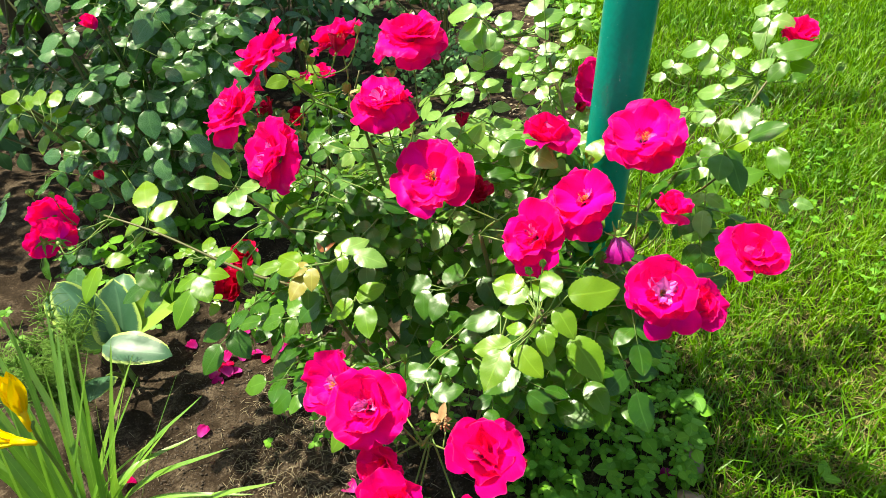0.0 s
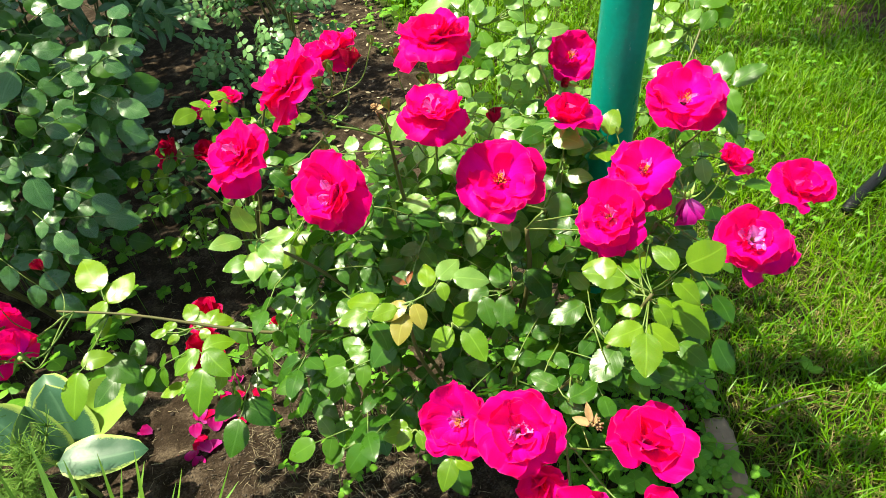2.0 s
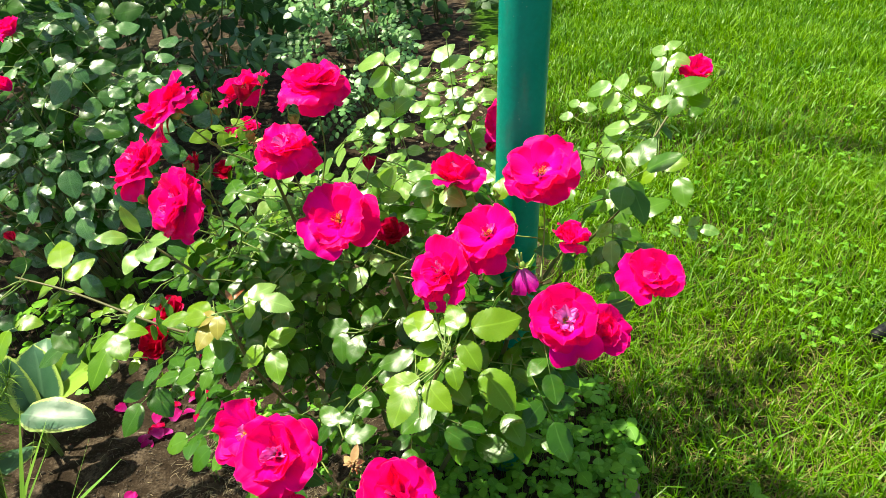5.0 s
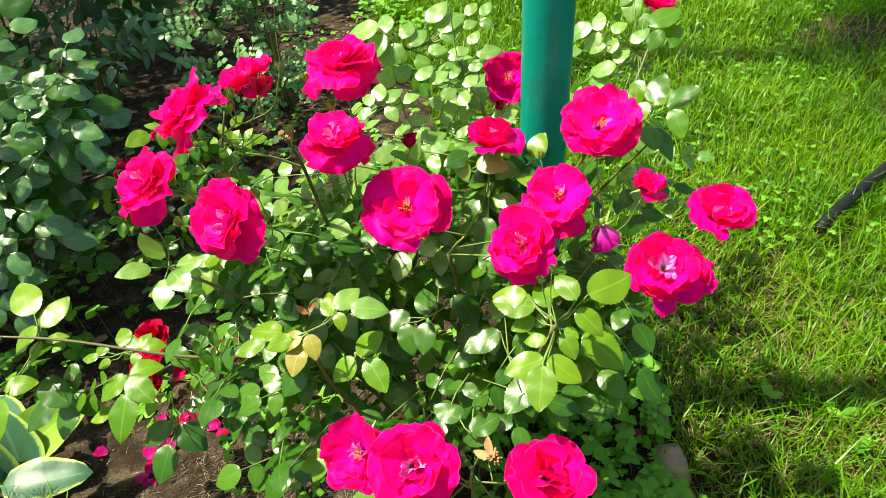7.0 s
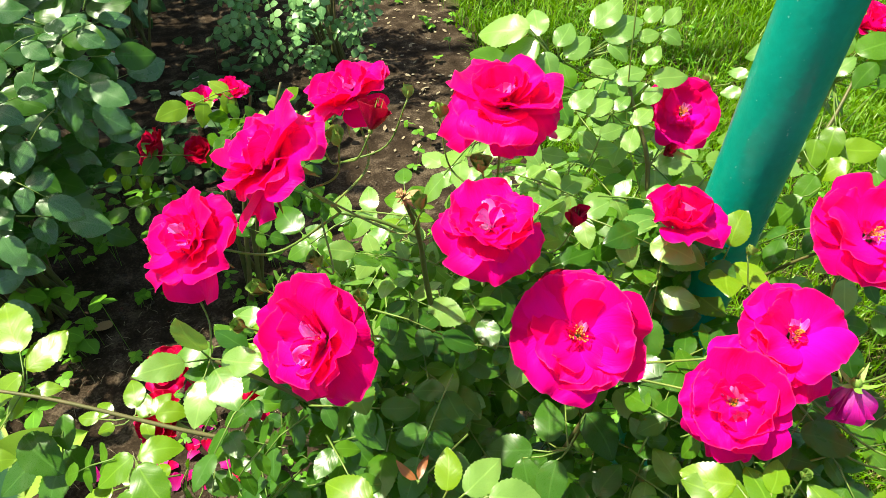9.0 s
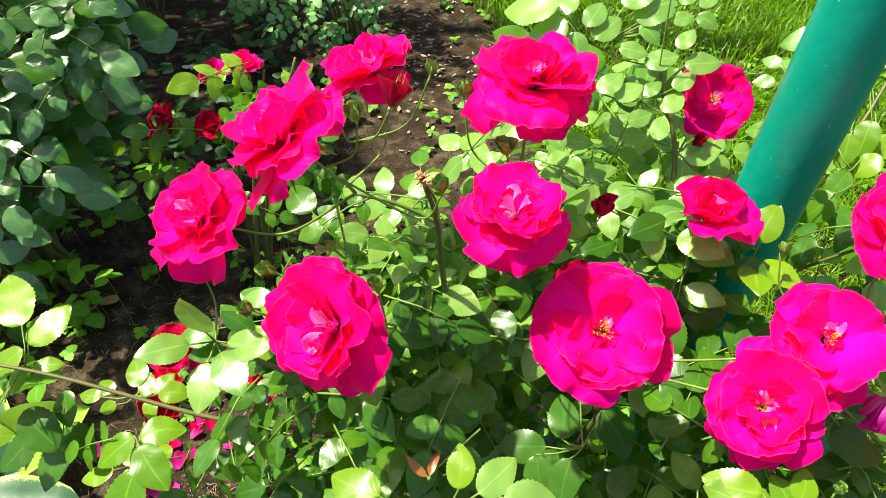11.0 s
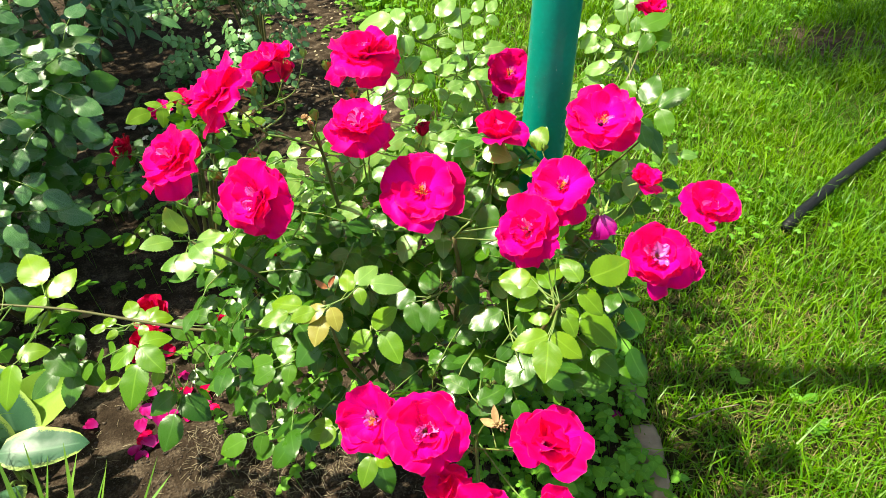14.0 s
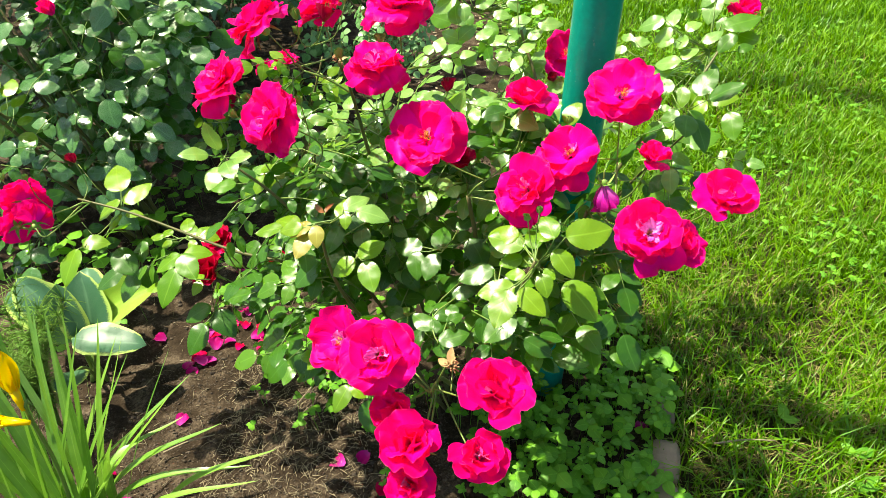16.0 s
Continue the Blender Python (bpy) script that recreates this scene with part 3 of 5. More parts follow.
blades("lawn_grass", 62000, (0.40, 1.55, 0.25, 1.9), 0.022, 0.06, 0.0015, 0.0032, GRASS, "sunlit green lawn of long unmown blades", 1, keep=lambda x, y, g: g.random(len(x)) < np.clip(0.66 + 1.0 * np.hypot(x - 0.52, (y - 0.6) * 0.9), 0, 1))
def fading(x, y, g):
    worn = np.clip(np.hypot(x - 1.98, y - 1.95) / 0.24 - 0.25, 0.06, 1)
    return g.random(len(x)) < np.clip(2.1 - np.hypot(x - 1.4, y - 2.4) / 2.0, 0, 1) * worn


blades("lawn_grass", 190000, (0.2, 5.4, 1.6, 6.6), 0.035, 0.08, 0.003, 0.0065, GRASS, "green lawn further from the flower bed", 2, keep=fading)
blades("lawn_grass", 70000, (1.5, 5.4, -1.6, 1.9), 0.035, 0.08, 0.0025, 0.0055, GRASS, "green lawn beside the flower bed", 3, keep=fading)
blades("dry_grass", 10000, (0.42, 1.9, 0.25, 2.4), 0.02, 0.06, 0.0014, 0.0030, DRYGRASS, "yellowed dry blades lying in the lawn", 4, 1.2, keep=lambda x, y, g: np.sin(x * 5.1 + 1) * np.sin(y * 4.3) + g.normal(0, 0.5, len(x)) > 0)
blades("dry_grass", 4000, (0.44, 0.98, 0.3, 1.15), 0.015, 0.04, 0.0012, 0.0024, DRYGRASS, "brown matted thatch at the thin edge of the lawn", 6, 1.4)
blades("long_grass", 6000, (0.44, 1.9, 0.25, 2.6), 0.055, 0.12, 0.0024, 0.0042, GRASS, "long single grass blades arching over the lawn", 5, 0.9, 0.3)


def scatter_heap(h, n, box, build, seed, ok=None):
    r = random.Random(seed)
    for _ in range(n):
        x, y = r.uniform(box[0], box[1]), r.uniform(box[2], box[3])
        if ok is None or ok(x, y, r):
            build(h, x, y, height(x, y), r)


def in_bed(x, y, r):
    return x < float(lawn_edge(y)) - 0.01


def clod(h, x, y, z, r, top=0.0045):
    s = 0.0008 + (top - 0.0008) * r.random() ** 2.2
    m = Matrix.Translation((x, y, z + s * 0.25)) @ pose(0, 0, 0, r.uniform(0, 360), r.uniform(0, 360), 0)
    p = [(-1, -0.7, -0.6), (0.9, -0.8, -0.5), (0.8, 0.9, -0.6), (-0.8, 0.8, -0.4), (-0.7, -0.6, 0.6), (0.6, -0.7, 0.8), (0.8, 0.6, 0.5), (-0.6, 0.9, 0.7)]
    h.add([m @ (Vector((q[0] * 1.3, q[1], q[2] * 0.7)) * s * r.uniform(0.6, 1.2)) for q in p], [(0, 3, 2, 1), (4, 5, 6, 7), (0, 1, 5, 4), (1, 2, 6, 5), (2, 3, 7, 6), (3, 0, 4, 7)])


clods = Heap()
scatter_heap(clods, 4200, (-1.0, 0.5, 0.4, 1.9), clod, 21, in_bed)
scatter_heap(clods, 9000, (-0.46, 0.12, 0.46, 1.02), lambda h, x, y, z, r: clod(h, x, y, z, r, 0.0024), 25, in_bed)
tagged(new("soil_clods", clods.mesh("soil_clods", CLOD)), "loose dark crumbs of soil on the bed", "soil", kind="stuff")


def straw_bit(h, x, y, z, r):
    l, a = r.uniform(0.004, 0.024), r.uniform(0, 6.28)
    d = Vector((math.cos(a), math.sin(a), r.uniform(-0.1, 0.25))) * l
    p = Vector((x, y, z + 0.003))
    h.tube([p, p + d * 0.5 + Vector((0, 0, l * r.uniform(0, 0.15))), p + d], r.uniform(0.0003, 0.0007), 0.0003, 3)


litter = Heap()
scatter_heap(litter, 1500, (-0.9, 0.5, 0.45, 1.5), straw_bit, 22, in_bed)
scatter_heap(litter, 420, (0.05, 0.6, 1.8, 3.3), lambda h, x, y, z, r: h.shape(SMALL_LEAVES[r.randrange(4)], basis((x, y, z + 0.005), (r.uniform(-1, 1), r.uniform(-1, 1), r.uniform(-0.2, 0.2)), jitter((0, 0, 1), 0.4, r), r.uniform(0.008, 0.022), 0.6)), 24, in_bed)
scatter_heap(litter, 1300, (-0.30, -0.02, 0.68, 1.02), straw_bit, 23, in_bed)
tagged(new("dry_litter", litter.mesh("dry_litter", STRAW)), "dry straw and stalk bits strewn on the soil", "litter", kind="stuff")


def weed_leaf(h, x, y, z, r, top=0.05, size=0.014):
    up = r.uniform(0.2, 1.0) * top
    p = Vector((x, y, z + up))
    h.tube([(x + r.uniform(-0.01, 0.01), y + r.uniform(-0.01, 0.01), z - 0.004), p], 0.0006, 0.0005, 3)
    a = r.uniform(0, 6.28)
    for k in range(3):
        d = Vector((math.cos(a + k * 2.1), math.sin(a + k * 2.1), r.uniform(-0.25, 0.15)))
        h.shape(SMALL_LEAVES[r.randrange(4)], basis(p, d, jitter((-0.1, -0.15, 1), 0.5, r), size * r.uniform(0.7, 1.25), r.uniform(0.9, 1.15)))


weeds = Heap()
scatter_heap(weeds, 850, (0.16, 0.53, 0.50, 1.02), lambda h, x, y, z, r: weed_leaf(h, x, y, z, r, 0.075, 0.008 + 0.018 * r.random() ** 1.6), 31, lambda x, y, r: x < float(lawn_edge(y)) + 0.02 and abs(x - 0.47) + 0.4 * abs(y - 0.67) > 0.03 and (x - 0.16) * 1.2 + r.uniform(-0.1, 0.25) > 0)
scatter_heap(weeds, 130, (-0.15, 0.2, 0.45, 0.72), lambda h, x, y, z, r: weed_leaf(h, x, y, z, r, 0.035, 0.010), 32, lambda x, y, r: noise.noise(Vector((x * 11, y * 11, 3))) > 0.12)
scatter_heap(weeds, 260, (-0.95, -0.2, 1.05, 1.85), lambda h, x, y, z, r: weed_leaf(h, x, y, z, r, 0.06, 0.018), 33, lambda x, y, r: noise.noise(Vector((x * 7, y * 7, 8))) > 0.05)
scatter_heap(weeds, 50, (-0.85, -0.36, 1.15, 1.75), lambda h, x, y, z, r: weed_leaf(h, x, y, z, r, 0.16, 0.034), 38, lambda x, y, r: x < -0.40 - r.random() * 0.12)
scatter_heap(weeds, 190, (-0.1, 0.5, 1.45, 3.2), lambda h, x, y, z, r: weed_leaf(h, x, y, z, r, 0.05, 0.02), 34, lambda x, y, r: noise.noise(Vector((x * 6, y * 6, 1))) > 0.0)
scatter_heap(weeds, 100, (0.40, 0.85, 2.75, 3.45), lambda h, x, y, z, r: weed_leaf(h, x, y, z, r, 0.13, r.uniform(0.014, 0.032)), 44, lambda x, y, r: abs(x - float(lawn_edge(y)) - 0.05) < 0.17)
scatter_heap(weeds, 420, (-0.25, 0.42, 0.80, 1.55), lambda h, x, y, z, r: weed_leaf(h, x, y, z, r, 0.07, 0.013), 35)
# dark leaf colour here stands in for shade over the soil gap
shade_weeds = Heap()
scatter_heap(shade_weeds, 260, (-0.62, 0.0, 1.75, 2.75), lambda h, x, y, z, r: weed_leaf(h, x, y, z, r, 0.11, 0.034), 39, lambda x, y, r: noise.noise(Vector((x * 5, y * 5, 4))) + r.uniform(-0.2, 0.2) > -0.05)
tagged(new("shade_weeds", shade_weeds.mesh("shade_weeds", LEAF_SHADE)), "low weeds on the soil between the shrubs, painted dark for the shade there", "weeds", kind="stuff")
tagged(new("ground_weeds", weeds.mesh("ground_weeds", LEAF_WEED)), "low green weeds creeping over the soil round the post", "weeds", kind="stuff")

clover = Heap()
scatter_heap(clover, 1300, (0.75, 2.5, 1.0, 2.9), lambda h, x, y, z, r: weed_leaf(h, x, y, 0.008, r, 0.038, 0.0115), 36, lambda x, y, r: noise.noise(Vector((x * 2.3, y * 2.3, 5))) + r.uniform(-0.25, 0.25) > 0.02)
tagged(new("clover", clover.mesh("clover", LEAF_WEED)), "low round-leaved clover growing through the lawn", "clover", kind="stuff")

# broad-leaved weeds lying in the lawn
for x, y, turns in ((0.695, 0.745, (70, -20)), (0.775, 0.665, (5, 120)), (0.76, 0.60, (40, 150))):
    wd = thing("lawn_weed", (x, y, 0), "broad-leaved green weed lying in the lawn", "weed", "weeds in the lawn")
    for k, a in enumerate(turns):
        v, f, uv = BROAD_LEAVES[k + 1]
        d = (math.cos(radians(a)), math.sin(radians(a)), 0.25)
        part("leaf", mesh_from("leaf", v, f, LEAF_WEED, uv), wd, "", basis((x, y, 0.022), d, (-0.2, -0.3, 1), 0.034 - 0.008 * k, 0.8))
        part("leaf_stalk", tube_mesh("leaf_stalk", [(x, y, -0.004), (x, y, 0.022)], 0.0012, 0.0010, STEM, 5), wd)

# the post
post = thing("metal_post", (0.311, 0.888, 0), "round steel post painted glossy green, rising beside the rose bush", "post")
lean = Vector((0.055, -0.017, 1.0))
ph = Heap()
ph.tube([Vector((0.311, 0.888, 0)) + lean * z for z in (-0.1, 0.3, 0.7, 1.1, 1.5, 2.0)], 0.0308, 0.0308, 40)
part("pipe", ph.mesh("pipe", POST), post)
top = Vector((0.311, 0.888, 0)) + lean * 2.0
part("cap", tube_mesh("cap", [top, top + Vector((0, 0, 0.012))], 0.033, 0.030, POST, 40), post)

# edging stones, half sunk between bed and lawn
for i, (x, y, a, l, w) in enumerate(((0.476, 0.690, 72, 0.068, 0.024), (0.450, 0.615, 66, 0.06, 0.020), (0.505, 0.790, 80, 0.05, 0.018))):
    bm = bmesh.new()
    bmesh.ops.create_icosphere(bm, subdivisions=3, radius=1)
    for v in bm.verts:
        c = v.co
        c.x, c.y, c.z = (math.copysign(abs(q) ** 0.55, q) for q in c)
        v.co = Vector((c.x * l / 1.6, c.y * w, c.z * 0.028)) * (1 + 0.16 * noise.noise(c * 2.2 + Vector((i * 3, 0, 0))))
    me = bpy.data.meshes.new("edging_stone")
    bm.to_mesh(me)
    bm.free()
    me.polygons.foreach_set("use_smooth", np.ones(len(me.polygons), dtype=bool))
    me.materials.append(STONE)
    s = new("edging_stone", me)
    s.matrix_basis = pose(x, y, -0.003, 0, 4, a)
    tagged(s, "weathered grey edging stone half sunk between soil and lawn", "stone", "edging stones along the bed")

# a black pipe lying in the grass
pipe = thing("black_pipe", (1.10, 1.106, 0), "black rubber pipe lying on the lawn, its end in the grass", "pipe")
part("tube", tube_mesh("tube", smooth_line([(1.088, 1.090, 0.030), (1.15, 1.115, 0.040), (1.345, 1.195, 0.046), (1.51, 1.259, 0.046), (2.0, 1.45, 0.046), (2.7, 1.72, 0.046)], 6), 0.0130, 0.0130, BLACK, 18), pipe)
part("sleeve", tube_mesh("sleeve", [(1.078, 1.086, 0.028), (1.088, 1.090, 0.030), (1.125, 1.105, 0.037), (1.15, 1.115, 0.040)], 0.010, 0.0142, BLACK, 16), pipe)


# ---- the rose bush ----
BASE = Vector((0.13, 0.86, 0.0))
rose = thing("rose_bush", BASE, "shrub rose with many open magenta-red blooms and glossy green leaves", "rose bush")
stalks = Heap()


def cane(parent, points, r0, r1, mat=None):
    line = smooth_line(points, 7)
    part("cane", tube_mesh("cane", line, r0, r1, mat or CANE, 7), parent)
    return line


H_TOP, H_NODE, H_MID, H_RIGHT = Vector((-0.025, 0.835, 0.660)), Vector((0.031, 0.831, 0.628)), Vector((0.17, 0.77, 0.50)), Vector((0.315, 0.715, 0.50))
H_FRONT, H_BACK, H_FAR, H_LIME = Vector((0.115, 0.545, 0.40)), Vector((0.29, 0.95, 0.52)), Vector((0.55, 1.03, 0.50)), Vector((0.228, 0.586, 0.527))
H_LOW, H_BRONZE, H_LEFT = Vector((-0.33, 0.905, 0.425)), Vector((-0.010, 0.662, 0.546)), Vector((-0.14, 0.80, 0.565))
cane(rose, [BASE, (0.09, 0.87, 0.25), (0.045, 0.857, 0.50), H_NODE, (0.022, 0.824, 0.668)], 0.0042, 0.0013)
cane(rose, [H_NODE, H_NODE.lerp(H_TOP, 0.5) + Vector((0, 0, 0.004)), H_TOP], 0.0016, 0.0013, STEM)
cane(rose, [BASE + Vector((0.03, 0.01, 0)), (0.17, 0.83, 0.22), (0.18, 0.79, 0.40), H_MID], 0.0048, 0.0028)
cane(rose, [BASE + Vector((0.05, -0.01, 0)), (0.25, 0.80, 0.20), (0.30, 0.74, 0.38), H_RIGHT], 0.0045, 0.0026)
cane(rose, [BASE + Vector((0.02, -0.03, 0)), (0.14, 0.72, 0.18), (0.12, 0.62, 0.32), H_FRONT], 0.0042, 0.0024)
cane(rose, [BASE + Vector((0.04, 0.03, 0)), (0.23, 0.93, 0.25), H_BACK, (0.27, 0.99, 0.64)], 0.0046, 0.0020)
cane(rose, [BASE + Vector((0.07, 0.04, 0)), (0.36, 1.00, 0.24), (0.48, 1.03, 0.42), H_FAR, (0.62, 1.08, 0.57)], 0.0044, 0.0018)
cane(rose, [BASE + Vector((-0.02, 0.0, 0)), (0.03, 0.83, 0.20), (-0.06, 0.845, 0.33), (-0.19, 0.865, 0.375), H_LOW, (-0.42, 0.925, 0.45)], 0.0036, 0.0015)
cane(rose, [BASE + Vector((0.01, -0.02, 0)), (0.16, 0.70, 0.25), (0.20, 0.62, 0.42), H_LIME], 0.0036, 0.0018)
cane(rose, [BASE + Vector((-0.01, -0.02, 0)), (0.05, 0.74, 0.25), (0.0, 0.68, 0.43), H_BRONZE], 0.0036, 0.0016)
cane(rose, [BASE + Vector((-0.03, 0.0, 0)), (0.03, 0.82, 0.28), (-0.07, 0.80, 0.48), H_LEFT], 0.0036, 0.0016)
cane(rose, [(0.36, 0.98, 0.22), (0.43, 0.92, 0.40), (0.485, 0.85, 0.53)], 0.0028, 0.0014)

# open blooms of each spray: x, y, z of the face, axis, width, style (0 open, 1 full, 2 cupped)
STYLES = (OPEN, FULL, CUP, SKIRT)
SPRAY_TOP = (
    (0.097, 0.840, 0.742, -0.05, -0.20, 0.97, 0.084, 3), (0.069, 0.762, 0.697, -0.02, -0.22, 0.97, 0.070, 3),
    (-0.058, 0.721, 0.653, -0.66, -0.50, 0.56, 0.088, 1), (-0.139, 0.835, 0.660, -0.55, -0.30, 0.78, 0.086, 1),
    (-0.070, 0.808, 0.740, -0.60, -0.02, 0.80, 0.086, 1), (-0.010, 0.922, 0.715, -0.35, 0.05, 0.93, 0.078, 1),
)
SPRAY_MID = (
    (0.121, 0.720, 0.616, -0.22, -0.58, 0.78, 0.095, 0), (0.285, 0.707, 0.589, -0.18, -0.45, 0.87, 0.086, 0),
    (0.225, 0.676, 0.566, -0.50, -0.45, 0.74, 0.088, 1), (0.256, 0.834, 0.613, 0.02, -0.12, 1.0, 0.074, 2),
)
SPRAY_RIGHT = (
    (0.351, 0.743, 0.643, -0.15, -0.42, 0.90, 0.095, 0), (0.354, 0.599, 0.547, -0.05, -0.62, 0.78, 0.085, 1),
    (0.458, 0.651, 0.554, 0.10, -0.45, 0.88, 0.074, 2), (0.400, 0.610, 0.518, 0.45, -0.40, 0.70, 0.060, 2), (0.372, 0.672, 0.602, 0.10, -0.20, 0.95, 0.044, 2),
)
SPRAY_FRONT = (
    (0.008, 0.571, 0.448, -0.62, -0.52, 0.58, 0.086, 0), (0.053, 0.520, 0.474, -0.22, -0.55, 0.80, 0.084, 1),
    (0.174, 0.480, 0.455, -0.02, -0.42, 0.90, 0.086, 2), (0.082, 0.440, 0.430, -0.10, -0.45, 0.88, 0.074, 2),
    (0.152, 0.430, 0.415, 0.05, -0.5, 0.86, 0.058, 2), (0.080, 0.412, 0.404, -0.1, -0.5, 0.8, 0.050, 2),
    (0.062, 0.490, 0.415, -0.35, -0.7, 0.5, 0.055, 2),
)
SPRAY_BACK = ((0.340, 0.999, 0.598, -0.22, -0.62, 0.76, 0.082, 0),)
SPRAY_FAR = ((0.676, 1.150, 0.603, 0.10, -0.30, 0.95, 0.066, 2),)
SPRAY_LOW = (
    (-0.475, 0.893, 0.478, -0.35, 0.80, 0.25, 0.072, 1), (-0.490, 0.862, 0.452, -0.75, 0.50, 0.05, 0.058, 1),
    (-0.452, 0.862, 0.466, -0.25, 0.8, 0.3, 0.06, 2),
)
seed = 100
BRANCHES = []
for hub, spray in ((Vector((0.085, 0.845, 0.56)), SPRAY_TOP[:2]), (Vector((-0.03, 0.80, 0.53)), SPRAY_TOP[2:3]), (H_TOP, SPRAY_TOP[3:]), (H_MID, SPRAY_MID), (H_RIGHT, SPRAY_RIGHT), (H_FRONT, SPRAY_FRONT), (H_BACK + Vector((0, 0.02, 0)), SPRAY_BACK), (Vector((0.62, 1.08, 0.57)), SPRAY_FAR), (Vector((-0.40, 0.92, 0.445)), SPRAY_LOW)):
    feet = []
    for x, y, z, ax, ay, az, wide, style in spray:
        seed += 1
        b, foot, axis = bloom(rose, (x, y, z), (ax, ay, az), wide, STYLES[style], seed, PETAL)
        feet.append((foot, axis))
    middle = sum((f for f, _ in feet), Vector()) / len(feet)
    for k, (foot, axis) in enumerate(sorted(feet, key=lambda q: q[0].z)):
        fork = hub.lerp(middle, 0.5 * k / len(feet))
        stalk_to(rose, fork, foot, axis)
        BRANCHES += [fork.lerp(foot, q) for q in (0.15, 0.3, 0.45)]
    if len(feet) > 1:
        part("flower_stalk", tube_mesh("flower_stalk", [hub, hub.lerp(fork, 0.5) + Vector((0, 0, 0.003)), fork], 0.0015, 0.0013, STEM, 6), rose)

# blooms deep in the bush and low over the soil, shade painted as dark red
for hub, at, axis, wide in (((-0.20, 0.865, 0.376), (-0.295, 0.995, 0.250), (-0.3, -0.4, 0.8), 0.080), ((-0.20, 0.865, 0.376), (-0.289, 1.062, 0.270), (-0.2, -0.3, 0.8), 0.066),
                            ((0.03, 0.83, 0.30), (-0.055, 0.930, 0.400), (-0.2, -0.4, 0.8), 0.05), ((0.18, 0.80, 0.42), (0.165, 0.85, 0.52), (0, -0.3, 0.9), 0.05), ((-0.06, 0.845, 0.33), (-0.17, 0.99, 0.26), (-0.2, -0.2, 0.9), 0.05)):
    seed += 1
    b, foot, axis = bloom(rose, at, axis, wide, CUP, seed, PETAL_DEEP, label="bloom half hidden in the leaves, painted deep red for its shade")
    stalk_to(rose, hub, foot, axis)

# rosebuds
TOP_BUDS = (
    (H_MID, (0.152, 0.818, 0.636), (0, 0, 1), 0.020), (H_TOP, (0.010, 0.862, 0.722), (0.35, 0.1, 0.9), 0.026),
    (H_TOP, (-0.020, 0.820, 0.735), (-0.1, 0, 1), 0.016), (H_TOP, (-0.085, 0.775, 0.655), (-0.5, -0.3, 0.8), 0.015), (H_NODE, (0.075, 0.815, 0.700), (-0.2, -0.1, 1), 0.015),
    (H_NODE, (0.045, 0.775, 0.665), (-0.3, 0, 1), 0.013), (H_TOP, (-0.02, 0.745, 0.66), (-0.2, 0, 1), 0.013), (H_TOP, (0.035, 0.865, 0.735), (0.2, 0, 1), 0.012),
)
FRONT_BUDS = (
    (H_LIME, (0.236, 0.612, 0.575), (0.1, -0.1, 1), 0.011), (H_LIME, (0.222, 0.607, 0.570), (-0.1, -0.1, 1), 0.010),
    (H_FRONT, (0.135, 0.560, 0.465), (0, -0.2, 1), 0.013), (H_FRONT, (0.205, 0.478, 0.440), (0.5, -0.3, 0.5), 0.020), (H_FRONT, (0.085, 0.60, 0.455), (0, -0.2, 1), 0.012),
    (H_BACK, (0.315, 0.965, 0.575), (-0.1, -0.3, 0.9), 0.018), (H_BACK, (0.262, 1.01, 0.60), (-0.2, 0, 1), 0.015), (H_BACK, (0.375, 1.02, 0.62), (0.3, 0, 1), 0.016),
)
SIDE_BUDS = (
    (H_BACK, (0.262, 0.99, 0.735), (0, 0, 1), 0.012), (H_FAR, (0.735, 1.126, 0.548), (0.5, 0, 0.8), 0.017), (H_FAR, (0.715, 1.15, 0.59), (0.3, 0, 0.9), 0.014), (H_FAR, (0.575, 1.12, 0.60), (0, 0, 1), 0.016),
    (H_LOW, (-0.427, 0.965, 0.500), (-0.3, 0, 1), 0.020), (Vector((-0.42, 0.925, 0.45)), (-0.50, 0.90, 0.51), (-0.3, 0.3, 0.9), 0.014), (Vector((-0.42, 0.925, 0.45)), (-0.455, 0.885, 0.515), (0, 0, 1), 0.013),
    (H_RIGHT, (0.305, 0.80, 0.585), (0.1, 0, 1), 0.012), (H_LEFT, (-0.15, 0.85, 0.60), (-0.2, 0, 1), 0.013), (H_TOP, (-0.045, 0.775, 0.672), (-0.3, -0.1, 1), 0.014), (H_NODE, (0.028, 0.79, 0.695), (-0.1, -0.1, 1), 0.015), (H_NODE, (0.058, 0.868, 0.715), (0.1, 0.1, 1), 0.014), (H_TOP, (-0.10, 0.755, 0.645), (-0.5, -0.3, 0.9), 0.013), (H_TOP, (-0.03, 0.87, 0.70), (-0.1, 0.2, 1), 0.014),
)
for hub, at, axis, size in TOP_BUDS + FRONT_BUDS + SIDE_BUDS:
    seed += 1
    near = [q for q in BRANCHES if q.z < at[2] - 0.012 and (q - Vector(at)).length < 0.10]
    bud(rose, min(near, key=lambda q: (q - Vector(at)).length) if near else hub, at, axis, size * 0.95, seed)

# one spent, drooping bloom; two dried heads
seed += 1
b, foot, axis = bloom(rose, (0.322, 0.668, 0.542), (0.1, -0.22, -0.97), 0.056, WILT, seed, PETAL_WILTED, "spent_bloom", "faded purple bloom hanging limp")
stalk_to(rose, H_RIGHT, foot + Vector((0, 0, 0.012)), axis * -0.6)


